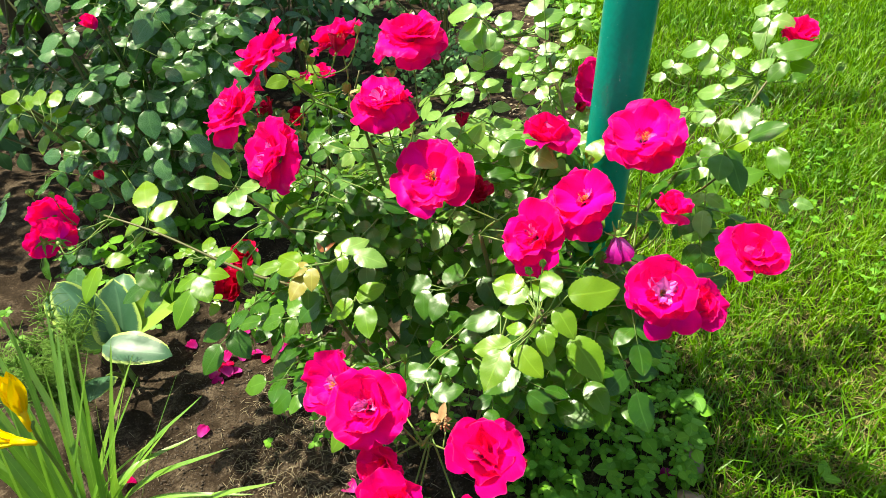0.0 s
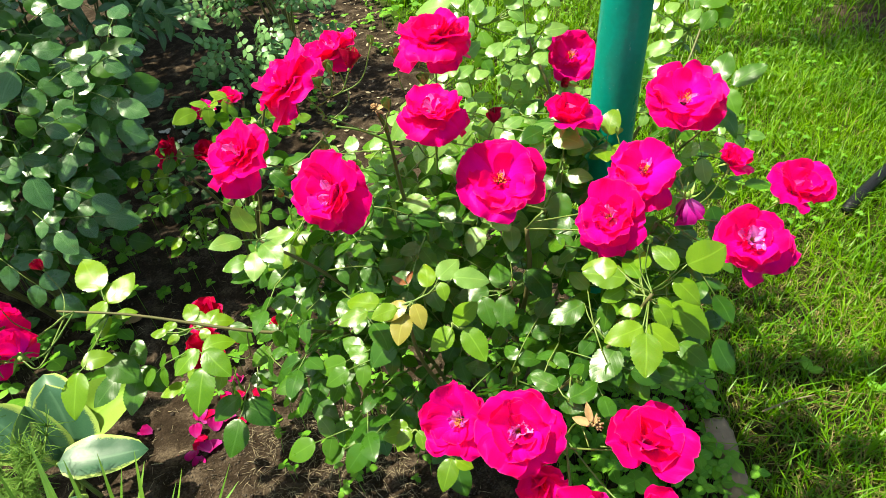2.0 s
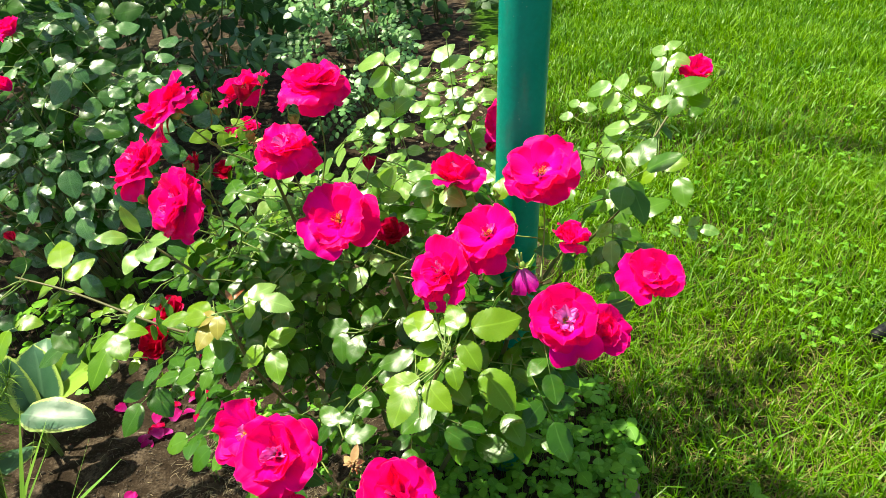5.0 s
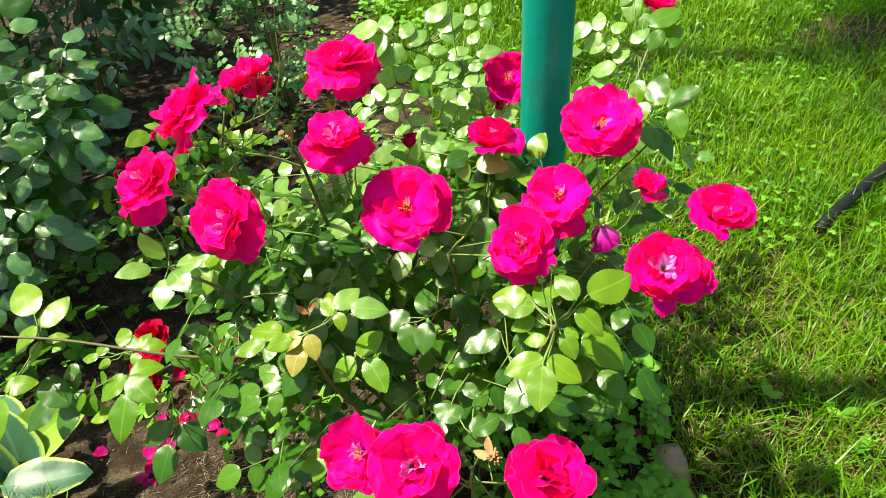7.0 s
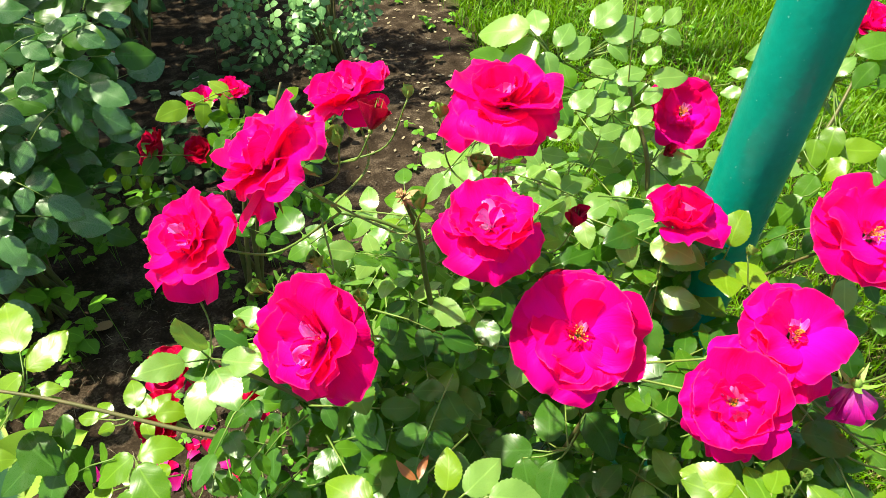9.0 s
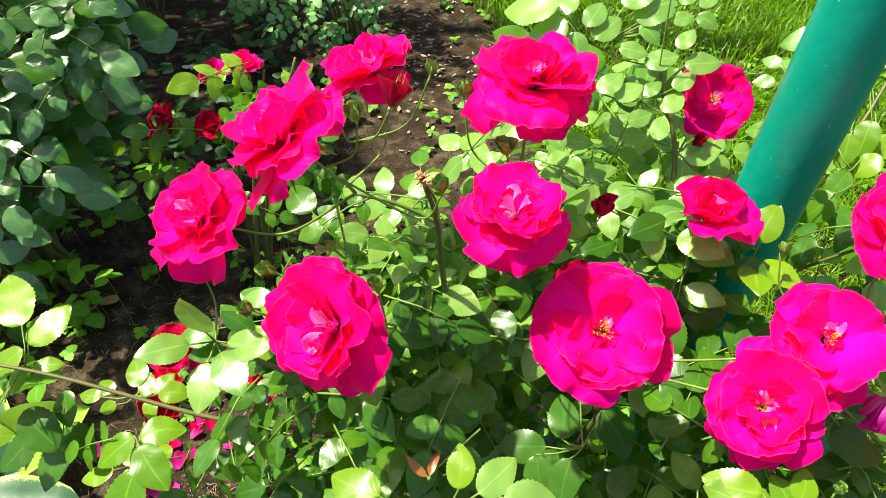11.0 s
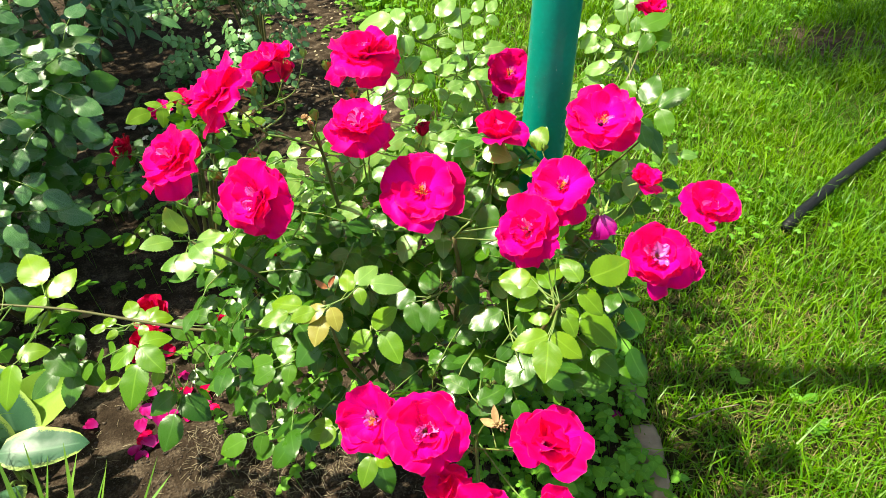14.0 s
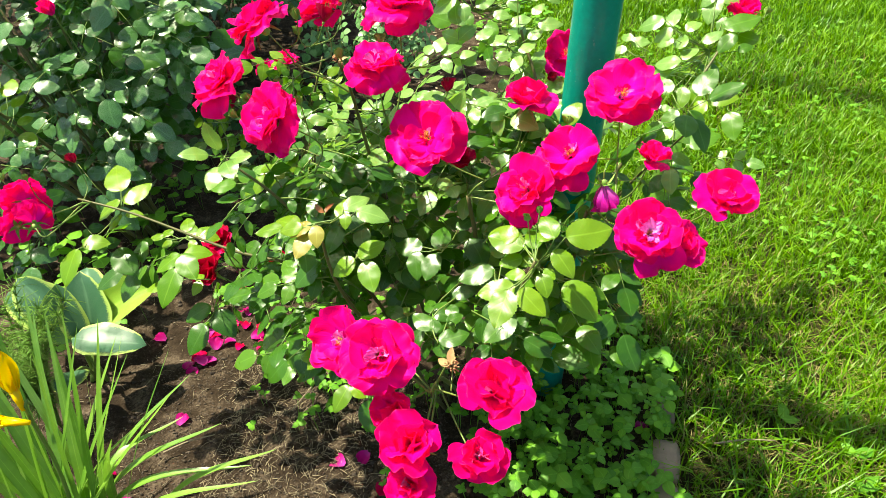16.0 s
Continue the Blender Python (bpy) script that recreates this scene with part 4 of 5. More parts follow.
def dried_head(at, axis, hub, size=1.0):
    h, r = Heap(), random.Random(3)
    for k in range(26):
        d = jitter((0, 0, 1), 0.8, r).normalized()
        h.tube([(0, 0, 0), d * 0.007], 0.0004, 0.0007, 4)
    for k in range(5):
        a = k * 1.257
        h.shape(LONG_LEAVES[k % 4], basis((0, 0, -0.003), (math.cos(a), math.sin(a), r.uniform(-1.6, 0.1)), (0, 0, 1), r.uniform(0.006, 0.014), 1.3))
    ax = Vector(axis).normalized()
    part("dried_head", h.mesh("dried_head", DRIED), rose, "brown dried rose head without petals", Matrix.Translation(at) @ ax.to_track_quat("Z", "Y").to_matrix().to_4x4() @ Matrix.Scale(size, 4))
    stalk_to(rose, hub, Vector(at) - ax * 0.004, ax)


dried_head((0.020, 0.821, 0.676), (-0.4, -0.3, 0.8), H_NODE)
dried_head((0.130, 0.517, 0.451), (0.1, -0.7, 0.6), H_FRONT, 1.5)


def leaflet(mat, parent=None):
    def place(at, along, up, size):
        part("leaflet", leaflet_mesh(R.randrange(7), mat), parent or rose, "", basis(at, along, up, size))
    return place


def leaf_fan(centres, hub, size, mat, up=(0, -0.25, 1)):
    """Leaflets round a shoot tip, each with its middle at a place."""
    hub = Vector(hub)
    for c in centres:
        c = Vector(c[:3])
        if any((c - f).length < w * 0.6 and (c - f).dot(a) > -0.2 * w for f, a, w in BLOOMS if w > 0.03):
            continue
        d = (c - hub).normalized()
        foot = c - d * size * 0.5
        stalks.tube([hub.lerp(foot, 0.1), foot], 0.0008, 0.0006, 4)
        leaflet(mat)(foot, d, jitter(up, 0.18), size * R.uniform(0.92, 1.1))


OPEN_AIR = []


def leaves_at(hub, mat, rows, up=(-0.12, -0.42, 1), slim=False, parent=None):
    """Leaflets that each reach from a foot to a tip, on short stalks from a node."""
    hub = Vector(hub)
    for foot, tip in rows:
        foot, tip = Vector(foot), Vector(tip)
        way = (tip - foot).normalized()
        near = hub if (hub - foot).length < 0.12 else foot - way * 0.03 - Vector((0, 0, 0.012))
        stalks.tube([near, near.lerp(foot, 0.55) - Vector((0, 0, 0.004)), foot], 0.0010, 0.0007, 5)
        if slim:
            v, f, uv = LONG_LEAVES[R.randrange(4)]
            part("leaflet", mesh_from("leaflet", v, f, mat, uv), parent or rose, "", basis(foot, way, jitter(up, 0.4), (tip - foot).length))
        else:
            leaflet(mat, parent)(foot, way, jitter(up, 0.22), (tip - foot).length * 1.06)
        OPEN_AIR.append(foot.lerp(tip, 0.5))


# the young lime shoot in front, the bronze one, the low side branch and the leaves round the front spray
leaves_at((0.235, 0.600, 0.515), LEAF_LIME, (((0.257, 0.578, 0.562), (0.306, 0.582, 0.570)), ((0.246, 0.580, 0.545), (0.261, 0.552, 0.534)), ((0.218, 0.638, 0.524), (0.186, 0.655, 0.527)), ((0.222, 0.625, 0.518), (0.185, 0.649, 0.524)), ((0.208, 0.562, 0.511), (0.230, 0.533, 0.502)), ((0.193, 0.540, 0.530), (0.175, 0.507, 0.514)), ((0.203, 0.560, 0.515), (0.164, 0.561, 0.511)), ((0.234, 0.623, 0.504), (0.216, 0.620, 0.500)), ((0.245, 0.577, 0.561), (0.237, 0.607, 0.572)), ((0.233, 0.587, 0.510), (0.236, 0.562, 0.500))))
leaves_at((0.228, 0.598, 0.514), LEAF_FRESH, (((0.218, 0.587, 0.508), (0.197, 0.595, 0.509)), ((0.221, 0.626, 0.503), (0.194, 0.623, 0.499)), ((0.239, 0.591, 0.512), (0.248, 0.578, 0.508)), ((0.234, 0.620, 0.518), (0.231, 0.647, 0.529)), ((0.267, 0.606, 0.479), (0.293, 0.563, 0.464)), ((0.239, 0.628, 0.522), (0.255, 0.646, 0.531))))
leaves_at((0.191, 0.632, 0.451), LEAF_MID, (((0.211, 0.613, 0.428), (0.170, 0.591, 0.414)), ((0.192, 0.659, 0.463), (0.148, 0.656, 0.456)), ((0.160, 0.666, 0.356), (0.182, 0.695, 0.370)), ((0.217, 0.650, 0.462), (0.201, 0.625, 0.449)), ((0.203, 0.672, 0.469), (0.195, 0.700, 0.480)), ((0.193, 0.601, 0.421), (0.195, 0.577, 0.411))))
leaves_at((-0.004, 0.635, 0.564), LEAF_LIME, (((-0.034, 0.675, 0.536), (-0.064, 0.696, 0.541)), ((-0.048, 0.657, 0.547), (-0.080, 0.658, 0.544)), ((-0.021, 0.639, 0.557), (-0.047, 0.639, 0.554)), ((0.016, 0.664, 0.549), (0.022, 0.689, 0.560)), ((0.026, 0.647, 0.567), (0.025, 0.630, 0.560))))
leaves_at((0.015, 0.658, 0.546), LEAF_PALE, (((0.025, 0.649, 0.570), (0.052, 0.662, 0.579)), ((0.039, 0.644, 0.570), (0.073, 0.633, 0.569))))
leaves_at((-0.007, 0.635, 0.564), LEAF_BRONZE, (((-0.011, 0.641, 0.559), (-0.037, 0.635, 0.553)), ((-0.005, 0.632, 0.563), (-0.004, 0.609, 0.554)), ((-0.014, 0.638, 0.549), (-0.030, 0.613, 0.537))))
leaves_at((-0.001, 0.674, 0.551), LEAF_TIP, (((-0.002, 0.675, 0.551), (-0.015, 0.690, 0.556)), ((-0.001, 0.675, 0.551), (0.009, 0.689, 0.558))), slim=True)
leaves_at((0.032, 0.643, 0.512), LEAF_FRESH, (((0.034, 0.640, 0.511), (0.064, 0.653, 0.520)), ((0.030, 0.638, 0.510), (0.003, 0.626, 0.502)), ((0.042, 0.631, 0.511), (0.050, 0.596, 0.497))))
leaves_at((0.136, 0.733, 0.447), LEAF_DARK, (((0.125, 0.751, 0.432), (0.135, 0.786, 0.448)), ((0.124, 0.727, 0.443), (0.107, 0.695, 0.428)), ((0.170, 0.775, 0.428), (0.185, 0.733, 0.413)), ((0.106, 0.739, 0.446), (0.068, 0.748, 0.445)), ((0.096, 0.735, 0.443), (0.094, 0.700, 0.428)), ((0.155, 0.791, 0.433), (0.178, 0.809, 0.444))))
leaves_at((-0.097, 0.846, 0.254), LEAF_MID, (((-0.095, 0.866, 0.237), (-0.063, 0.859, 0.237)), ((-0.095, 0.844, 0.253), (-0.122, 0.823, 0.241)), ((-0.093, 0.841, 0.252), (-0.086, 0.804, 0.238)), ((-0.110, 0.852, 0.162), (-0.125, 0.817, 0.146)), ((-0.101, 0.874, 0.239), (-0.123, 0.872, 0.236)), ((-0.105, 0.889, 0.245), (-0.084, 0.896, 0.250))))
leaves_at((-0.027, 0.645, 0.356), LEAF_LIME, (((-0.033, 0.650, 0.352), (-0.053, 0.634, 0.343)), ((-0.034, 0.653, 0.353), (-0.054, 0.665, 0.356)), ((-0.023, 0.643, 0.355), (-0.025, 0.623, 0.346)), ((-0.038, 0.648, 0.350), (-0.066, 0.654, 0.349)), ((0.003, 0.604, 0.339), (-0.019, 0.578, 0.326)), ((0.006, 0.602, 0.339), (0.022, 0.587, 0.335))))
leaves_at((0.118, 0.546, 0.459), LEAF_MID, (((0.113, 0.560, 0.464), (0.093, 0.582, 0.471)), ((0.118, 0.547, 0.459), (0.151, 0.551, 0.465)), ((0.129, 0.565, 0.468), (0.147, 0.571, 0.473))))
leaves_at((-0.372, 0.936, 0.411), LEAF_LIME, (((-0.377, 0.973, 0.430), (-0.401, 1.031, 0.452)), ((-0.373, 0.959, 0.416), (-0.336, 0.991, 0.434)), ((-0.364, 0.936, 0.435), (-0.402, 0.918, 0.423)), ((-0.363, 0.933, 0.411), (-0.336, 0.932, 0.414)), ((-0.371, 0.936, 0.411), (-0.385, 0.912, 0.400)), ((-0.397, 0.850, 0.415), (-0.361, 0.850, 0.419))))
leaves_at((-0.361, 0.927, 0.339), LEAF_DARK, (((-0.397, 0.929, 0.348), (-0.361, 0.886, 0.334)), ((-0.395, 0.920, 0.314), (-0.435, 0.895, 0.299)), ((-0.369, 0.911, 0.313), (-0.387, 0.867, 0.292)), ((-0.371, 0.935, 0.305), (-0.346, 0.895, 0.292)), ((-0.360, 0.948, 0.348), (-0.356, 0.912, 0.334))))
leaves_at((-0.260, 0.848, 0.380), LEAF_FRESH, (((-0.397, 0.835, 0.418), (-0.416, 0.789, 0.397)), ((-0.255, 0.814, 0.386), (-0.279, 0.766, 0.363)), ((-0.251, 0.832, 0.398), (-0.226, 0.793, 0.384)), ((-0.264, 0.855, 0.381), (-0.300, 0.837, 0.369)), ((-0.258, 0.852, 0.383), (-0.218, 0.853, 0.387))))
leaves_at((-0.271, 0.904, 0.378), LEAF_LIME, (((-0.268, 0.912, 0.382), (-0.276, 0.943, 0.394)), ((-0.259, 0.898, 0.377), (-0.254, 0.878, 0.369)), ((-0.293, 0.912, 0.379), (-0.310, 0.928, 0.384)), ((-0.306, 0.910, 0.377), (-0.329, 0.918, 0.377)), ((-0.290, 0.900, 0.374), (-0.310, 0.898, 0.371)), ((-0.248, 0.901, 0.380), (-0.217, 0.896, 0.381)), ((-0.254, 0.903, 0.380), (-0.234, 0.919, 0.389)), ((-0.261, 0.900, 0.378), (-0.258, 0.924, 0.388))))
leaves_at((-0.229, 0.844, 0.285), LEAF_DARK, (((-0.222, 0.877, 0.278), (-0.184, 0.859, 0.276)), ((-0.237, 0.837, 0.290), (-0.276, 0.821, 0.278)), ((-0.236, 0.833, 0.280), (-0.203, 0.795, 0.268)), ((-0.242, 0.808, 0.280), (-0.268, 0.770, 0.261))))
leaves_at((-0.168, 0.948, 0.292), LEAF_MID, (((-0.179, 0.963, 0.302), (-0.210, 0.984, 0.307)), ((-0.168, 0.943, 0.302), (-0.202, 0.936, 0.295)), ((-0.168, 0.955, 0.295), (-0.134, 0.951, 0.297)), ((-0.169, 0.945, 0.281), (-0.159, 0.917, 0.270)), ((-0.237, 0.978, 0.301), (-0.215, 0.943, 0.289)), ((-0.187, 0.917, 0.289), (-0.216, 0.900, 0.279)), ((-0.138, 0.965, 0.302), (-0.169, 0.991, 0.310))))

# leaves at the back and on the side shoots
leaf_fan(((-0.170, 0.784, 0.585), (-0.129, 0.770, 0.569), (-0.147, 0.794, 0.597), (-0.115, 0.785, 0.575), (-0.15, 0.765, 0.56)), H_LEFT, 0.038, LEAF_PALE, (-0.2, -0.3, 1))
leaf_fan(((-0.084, 0.819, 0.497), (0.012, 0.823, 0.517), (-0.010, 0.846, 0.469), (0.044, 0.850, 0.449)), (-0.03, 0.84, 0.52), 0.052, LEAF_DARK, (0, -0.5, 1))
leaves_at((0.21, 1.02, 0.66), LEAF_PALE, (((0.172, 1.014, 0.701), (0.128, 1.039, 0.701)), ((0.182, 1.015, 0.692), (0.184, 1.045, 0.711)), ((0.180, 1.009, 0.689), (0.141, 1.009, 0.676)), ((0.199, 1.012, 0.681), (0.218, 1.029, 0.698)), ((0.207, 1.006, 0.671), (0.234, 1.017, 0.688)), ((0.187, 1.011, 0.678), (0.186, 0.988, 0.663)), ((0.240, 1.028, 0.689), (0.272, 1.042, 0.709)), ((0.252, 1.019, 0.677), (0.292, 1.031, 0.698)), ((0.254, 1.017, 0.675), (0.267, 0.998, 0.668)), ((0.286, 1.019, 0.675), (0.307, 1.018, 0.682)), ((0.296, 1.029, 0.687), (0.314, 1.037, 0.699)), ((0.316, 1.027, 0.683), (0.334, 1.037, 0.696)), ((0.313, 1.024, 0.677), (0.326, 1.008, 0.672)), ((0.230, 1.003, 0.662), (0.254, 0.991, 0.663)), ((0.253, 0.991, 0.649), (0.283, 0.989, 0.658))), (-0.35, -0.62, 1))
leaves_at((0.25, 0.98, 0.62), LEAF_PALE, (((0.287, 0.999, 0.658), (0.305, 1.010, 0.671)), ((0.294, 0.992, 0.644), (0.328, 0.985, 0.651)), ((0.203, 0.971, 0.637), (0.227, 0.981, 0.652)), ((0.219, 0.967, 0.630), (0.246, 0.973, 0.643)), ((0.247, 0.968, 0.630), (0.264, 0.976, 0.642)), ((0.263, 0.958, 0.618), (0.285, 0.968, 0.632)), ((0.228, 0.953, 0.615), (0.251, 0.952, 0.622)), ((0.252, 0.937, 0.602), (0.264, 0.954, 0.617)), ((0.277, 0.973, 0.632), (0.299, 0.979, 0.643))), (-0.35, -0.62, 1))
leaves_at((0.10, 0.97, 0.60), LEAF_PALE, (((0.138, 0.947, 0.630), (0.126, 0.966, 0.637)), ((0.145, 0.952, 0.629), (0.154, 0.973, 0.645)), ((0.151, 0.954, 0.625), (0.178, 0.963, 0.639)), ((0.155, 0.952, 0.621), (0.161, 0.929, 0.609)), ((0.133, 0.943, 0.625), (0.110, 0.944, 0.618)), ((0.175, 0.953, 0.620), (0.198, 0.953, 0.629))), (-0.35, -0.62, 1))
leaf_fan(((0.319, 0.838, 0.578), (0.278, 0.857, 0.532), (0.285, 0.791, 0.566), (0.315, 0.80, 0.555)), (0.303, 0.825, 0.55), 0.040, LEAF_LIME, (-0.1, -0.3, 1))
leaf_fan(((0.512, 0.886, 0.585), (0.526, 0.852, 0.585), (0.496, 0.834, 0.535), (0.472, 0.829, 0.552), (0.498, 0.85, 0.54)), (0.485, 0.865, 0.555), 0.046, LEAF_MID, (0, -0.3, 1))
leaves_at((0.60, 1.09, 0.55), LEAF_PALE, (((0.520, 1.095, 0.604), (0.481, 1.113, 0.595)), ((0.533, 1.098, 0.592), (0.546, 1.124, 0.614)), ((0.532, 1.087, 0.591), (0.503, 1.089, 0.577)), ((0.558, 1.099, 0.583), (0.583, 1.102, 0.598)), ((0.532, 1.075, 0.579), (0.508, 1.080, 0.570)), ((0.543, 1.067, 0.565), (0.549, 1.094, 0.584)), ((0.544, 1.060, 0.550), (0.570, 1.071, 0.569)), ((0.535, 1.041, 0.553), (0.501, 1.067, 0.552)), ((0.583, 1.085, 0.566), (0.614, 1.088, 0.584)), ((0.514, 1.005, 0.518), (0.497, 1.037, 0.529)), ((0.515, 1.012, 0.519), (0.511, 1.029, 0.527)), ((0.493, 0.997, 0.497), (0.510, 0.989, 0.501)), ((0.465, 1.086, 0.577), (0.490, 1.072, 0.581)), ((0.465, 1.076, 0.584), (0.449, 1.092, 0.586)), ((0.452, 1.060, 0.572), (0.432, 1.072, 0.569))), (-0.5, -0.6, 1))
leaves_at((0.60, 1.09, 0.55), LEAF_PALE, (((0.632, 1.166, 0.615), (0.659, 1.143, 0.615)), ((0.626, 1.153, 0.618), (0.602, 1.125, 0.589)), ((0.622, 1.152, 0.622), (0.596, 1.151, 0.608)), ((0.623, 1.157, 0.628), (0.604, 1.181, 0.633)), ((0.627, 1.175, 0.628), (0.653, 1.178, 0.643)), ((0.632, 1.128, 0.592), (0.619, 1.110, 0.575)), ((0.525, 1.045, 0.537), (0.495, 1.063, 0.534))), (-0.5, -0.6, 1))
leaves_at((0.60, 1.09, 0.55), LEAF_MID, (((0.620, 1.096, 0.584), (0.673, 1.093, 0.608)), ((0.630, 1.070, 0.582), (0.601, 1.058, 0.561)), ((0.633, 1.059, 0.558), (0.655, 1.056, 0.568)), ((0.514, 0.974, 0.504), (0.489, 0.960, 0.483)), ((0.488, 0.954, 0.493), (0.452, 0.946, 0.469)), ((0.493, 0.956, 0.475), (0.504, 0.917, 0.457)), ((0.526, 0.942, 0.455), (0.573, 0.944, 0.480)), ((0.498, 0.921, 0.441), (0.523, 0.899, 0.440)), ((0.602, 0.980, 0.491), (0.597, 0.940, 0.465)), ((0.485, 0.998, 0.525), (0.474, 0.989, 0.514))), (-0.5, -0.6, 1))
leaves_at((0.60, 1.09, 0.55), LEAF_LIME, (((0.646, 1.099, 0.570), (0.675, 1.073, 0.568)), ((0.569, 1.029, 0.529), (0.544, 1.002, 0.500)), ((0.539, 1.020, 0.521), (0.521, 0.993, 0.496)), ((0.576, 1.020, 0.501), (0.618, 0.997, 0.508)), ((0.570, 0.993, 0.503), (0.536, 0.994, 0.487))), (-0.5, -0.6, 1))
leaf_fan(((0.219, 0.903, 0.564), (0.150, 0.850, 0.600), (0.20, 0.88, 0.56)), (0.19, 0.88, 0.55), 0.046, LEAF_MID, (-0.2, -0.3, 1))

# more whole leaves along the canes, and the joined mass of leaves behind them
OUTWARD = Vector((-0.1, -0.6, 0.8)).normalized()
GLARE = (-0.42, -0.58, 1.0)
IN_SUN = []


def fill(parent, n, centre, radii, heaps, stalk_heap, size, r, up=(-0.25, -0.3, 1.0), shell=0.45, pairs=2):
    c = Vector(centre)
    for _ in range(n):
        u = jitter((0, 0, 0.12), 1, r)
        while not 0.05 < u.length < 1:
            u = jitter((0, 0, 0.12), 1, r)
        u = u.normalized() * (shell + (1 - shell) * r.random() ** 0.6)
        p = c + Vector((u.x * radii[0], u.y * radii[1], u.z * radii[2]))
        if p.z < 0.03 or (parent is rose and p.z < 0.15 + (0.82 - p.y) * 1.0) or (p.xy - Vector((0.338, 0.88))).length < 0.048:
            continue
        out = Vector((u.x, u.y, u.z * 0.35))
        along = jitter(out + Vector((0, 0, -0.15)), 0.55, r)
        if any((q - c).length < w * 0.75 and (q - c).dot(a) > -0.1 * w for c, a, w in BLOOMS if w > 0.03 for q in (p, p + along.normalized() * size)):
            continue
        if parent is rose and any(0 < (q - c).dot(OUTWARD) < 0.12 and ((q - c) - OUTWARD * (q - c).dot(OUTWARD)).length < 0.030 for c in OPEN_AIR for q in (p, p + along.normalized() * size * 0.7)):
            continue
        if any(0 < (q - c).dot(SUN_TO) < 1.3 and ((q - c) - SUN_TO * (q - c).dot(SUN_TO)).length < 0.055 for c in IN_SUN for q in (p, p + along.normalized() * size)):
            continue
        heap = r.choices([h for h, _ in heaps], [w for _, w in heaps])[0]
        leaves = heap[1]

        def place(at, d, z, s):
            heap[0].shape(leaves[r.randrange(len(leaves))], basis(at, d, z, s))
        compound(p - along.normalized() * size, along, jitter(Vector(up) + out * 0.35, 0.35, r), size * r.uniform(0.75, 1.15), place, stalk_heap, r, pairs)


RF = random.Random(77)
dark, mid_, lime, pale = ((Heap(), ROSE_LEAVES) for _ in range(4))
MAIN = [(dark, 6), (mid_, 3), (lime, 0.2)]
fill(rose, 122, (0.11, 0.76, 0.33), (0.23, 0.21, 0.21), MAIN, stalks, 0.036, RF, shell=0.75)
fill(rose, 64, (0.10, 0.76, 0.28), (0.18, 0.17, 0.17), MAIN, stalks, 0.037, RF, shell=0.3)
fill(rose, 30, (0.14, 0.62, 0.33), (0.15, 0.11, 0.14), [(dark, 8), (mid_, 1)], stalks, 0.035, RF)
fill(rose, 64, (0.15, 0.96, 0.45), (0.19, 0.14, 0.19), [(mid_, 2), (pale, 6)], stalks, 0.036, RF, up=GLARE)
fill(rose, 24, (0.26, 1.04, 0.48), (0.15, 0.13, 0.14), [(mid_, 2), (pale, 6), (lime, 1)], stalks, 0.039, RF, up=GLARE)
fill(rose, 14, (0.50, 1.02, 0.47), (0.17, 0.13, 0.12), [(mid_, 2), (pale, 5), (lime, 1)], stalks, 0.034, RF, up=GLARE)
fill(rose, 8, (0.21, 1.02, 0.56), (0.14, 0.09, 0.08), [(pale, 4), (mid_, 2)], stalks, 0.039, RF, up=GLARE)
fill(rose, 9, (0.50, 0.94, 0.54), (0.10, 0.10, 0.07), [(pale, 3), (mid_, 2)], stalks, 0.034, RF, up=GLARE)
fill(rose, 10, (0.45, 0.89, 0.46), (0.09, 0.10, 0.10), [(mid_, 2), (dark, 3)], stalks, 0.037, RF)
fill(rose, 15, (0.265, 0.86, 0.50), (0.06, 0.05, 0.08), [(mid_, 3), (dark, 2)], stalks, 0.036, RF)
fill(rose, 18, (0.27, 0.80, 0.34), (0.07, 0.07, 0.11), MAIN, stalks, 0.036, RF)
fill(rose, 21, (-0.08, 0.80, 0.42), (0.09, 0.09, 0.12), MAIN, stalks, 0.035, RF)
fill(rose, 43, (0.0, 0.88, 0.40), (0.15, 0.12, 0.15), [(mid_, 4), (dark, 3)], stalks, 0.035, RF)
fill(rose, 6, (-0.16, 0.88, 0.31), (0.10, 0.07, 0.08), MAIN, stalks, 0.035, RF)
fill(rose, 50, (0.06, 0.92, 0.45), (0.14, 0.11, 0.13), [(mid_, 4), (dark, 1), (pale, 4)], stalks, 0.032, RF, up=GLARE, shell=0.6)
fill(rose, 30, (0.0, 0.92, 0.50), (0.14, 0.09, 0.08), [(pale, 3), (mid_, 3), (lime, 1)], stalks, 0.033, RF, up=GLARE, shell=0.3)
fill(rose, 20, (0.30, 0.70, 0.42), (0.09, 0.07, 0.09), [(dark, 3), (mid_, 2)], stalks, 0.038, RF, shell=0.3)
fill(rose, 14, (0.22, 0.74, 0.46), (0.08, 0.07, 0.06), [(dark, 2), (mid_, 2)], stalks, 0.036, RF, shell=0.3)
fill(rose, 16, (-0.03, 0.86, 0.50), (0.08, 0.06, 0.07), [(mid_, 3), (dark, 2)], stalks, 0.034, RF, shell=0.3)
fill(rose, 3, (0.56, 1.06, 0.545), (0.11, 0.09, 0.05), [(pale, 4), (mid_, 1), (lime, 1)], stalks, 0.034, RF, up=GLARE)
fill(rose, 9, (-0.20, 0.855, 0.365), (0.13, 0.06, 0.06), [(mid_, 4), (lime, 2), (dark, 1)], stalks, 0.034, RF, shell=0.3)
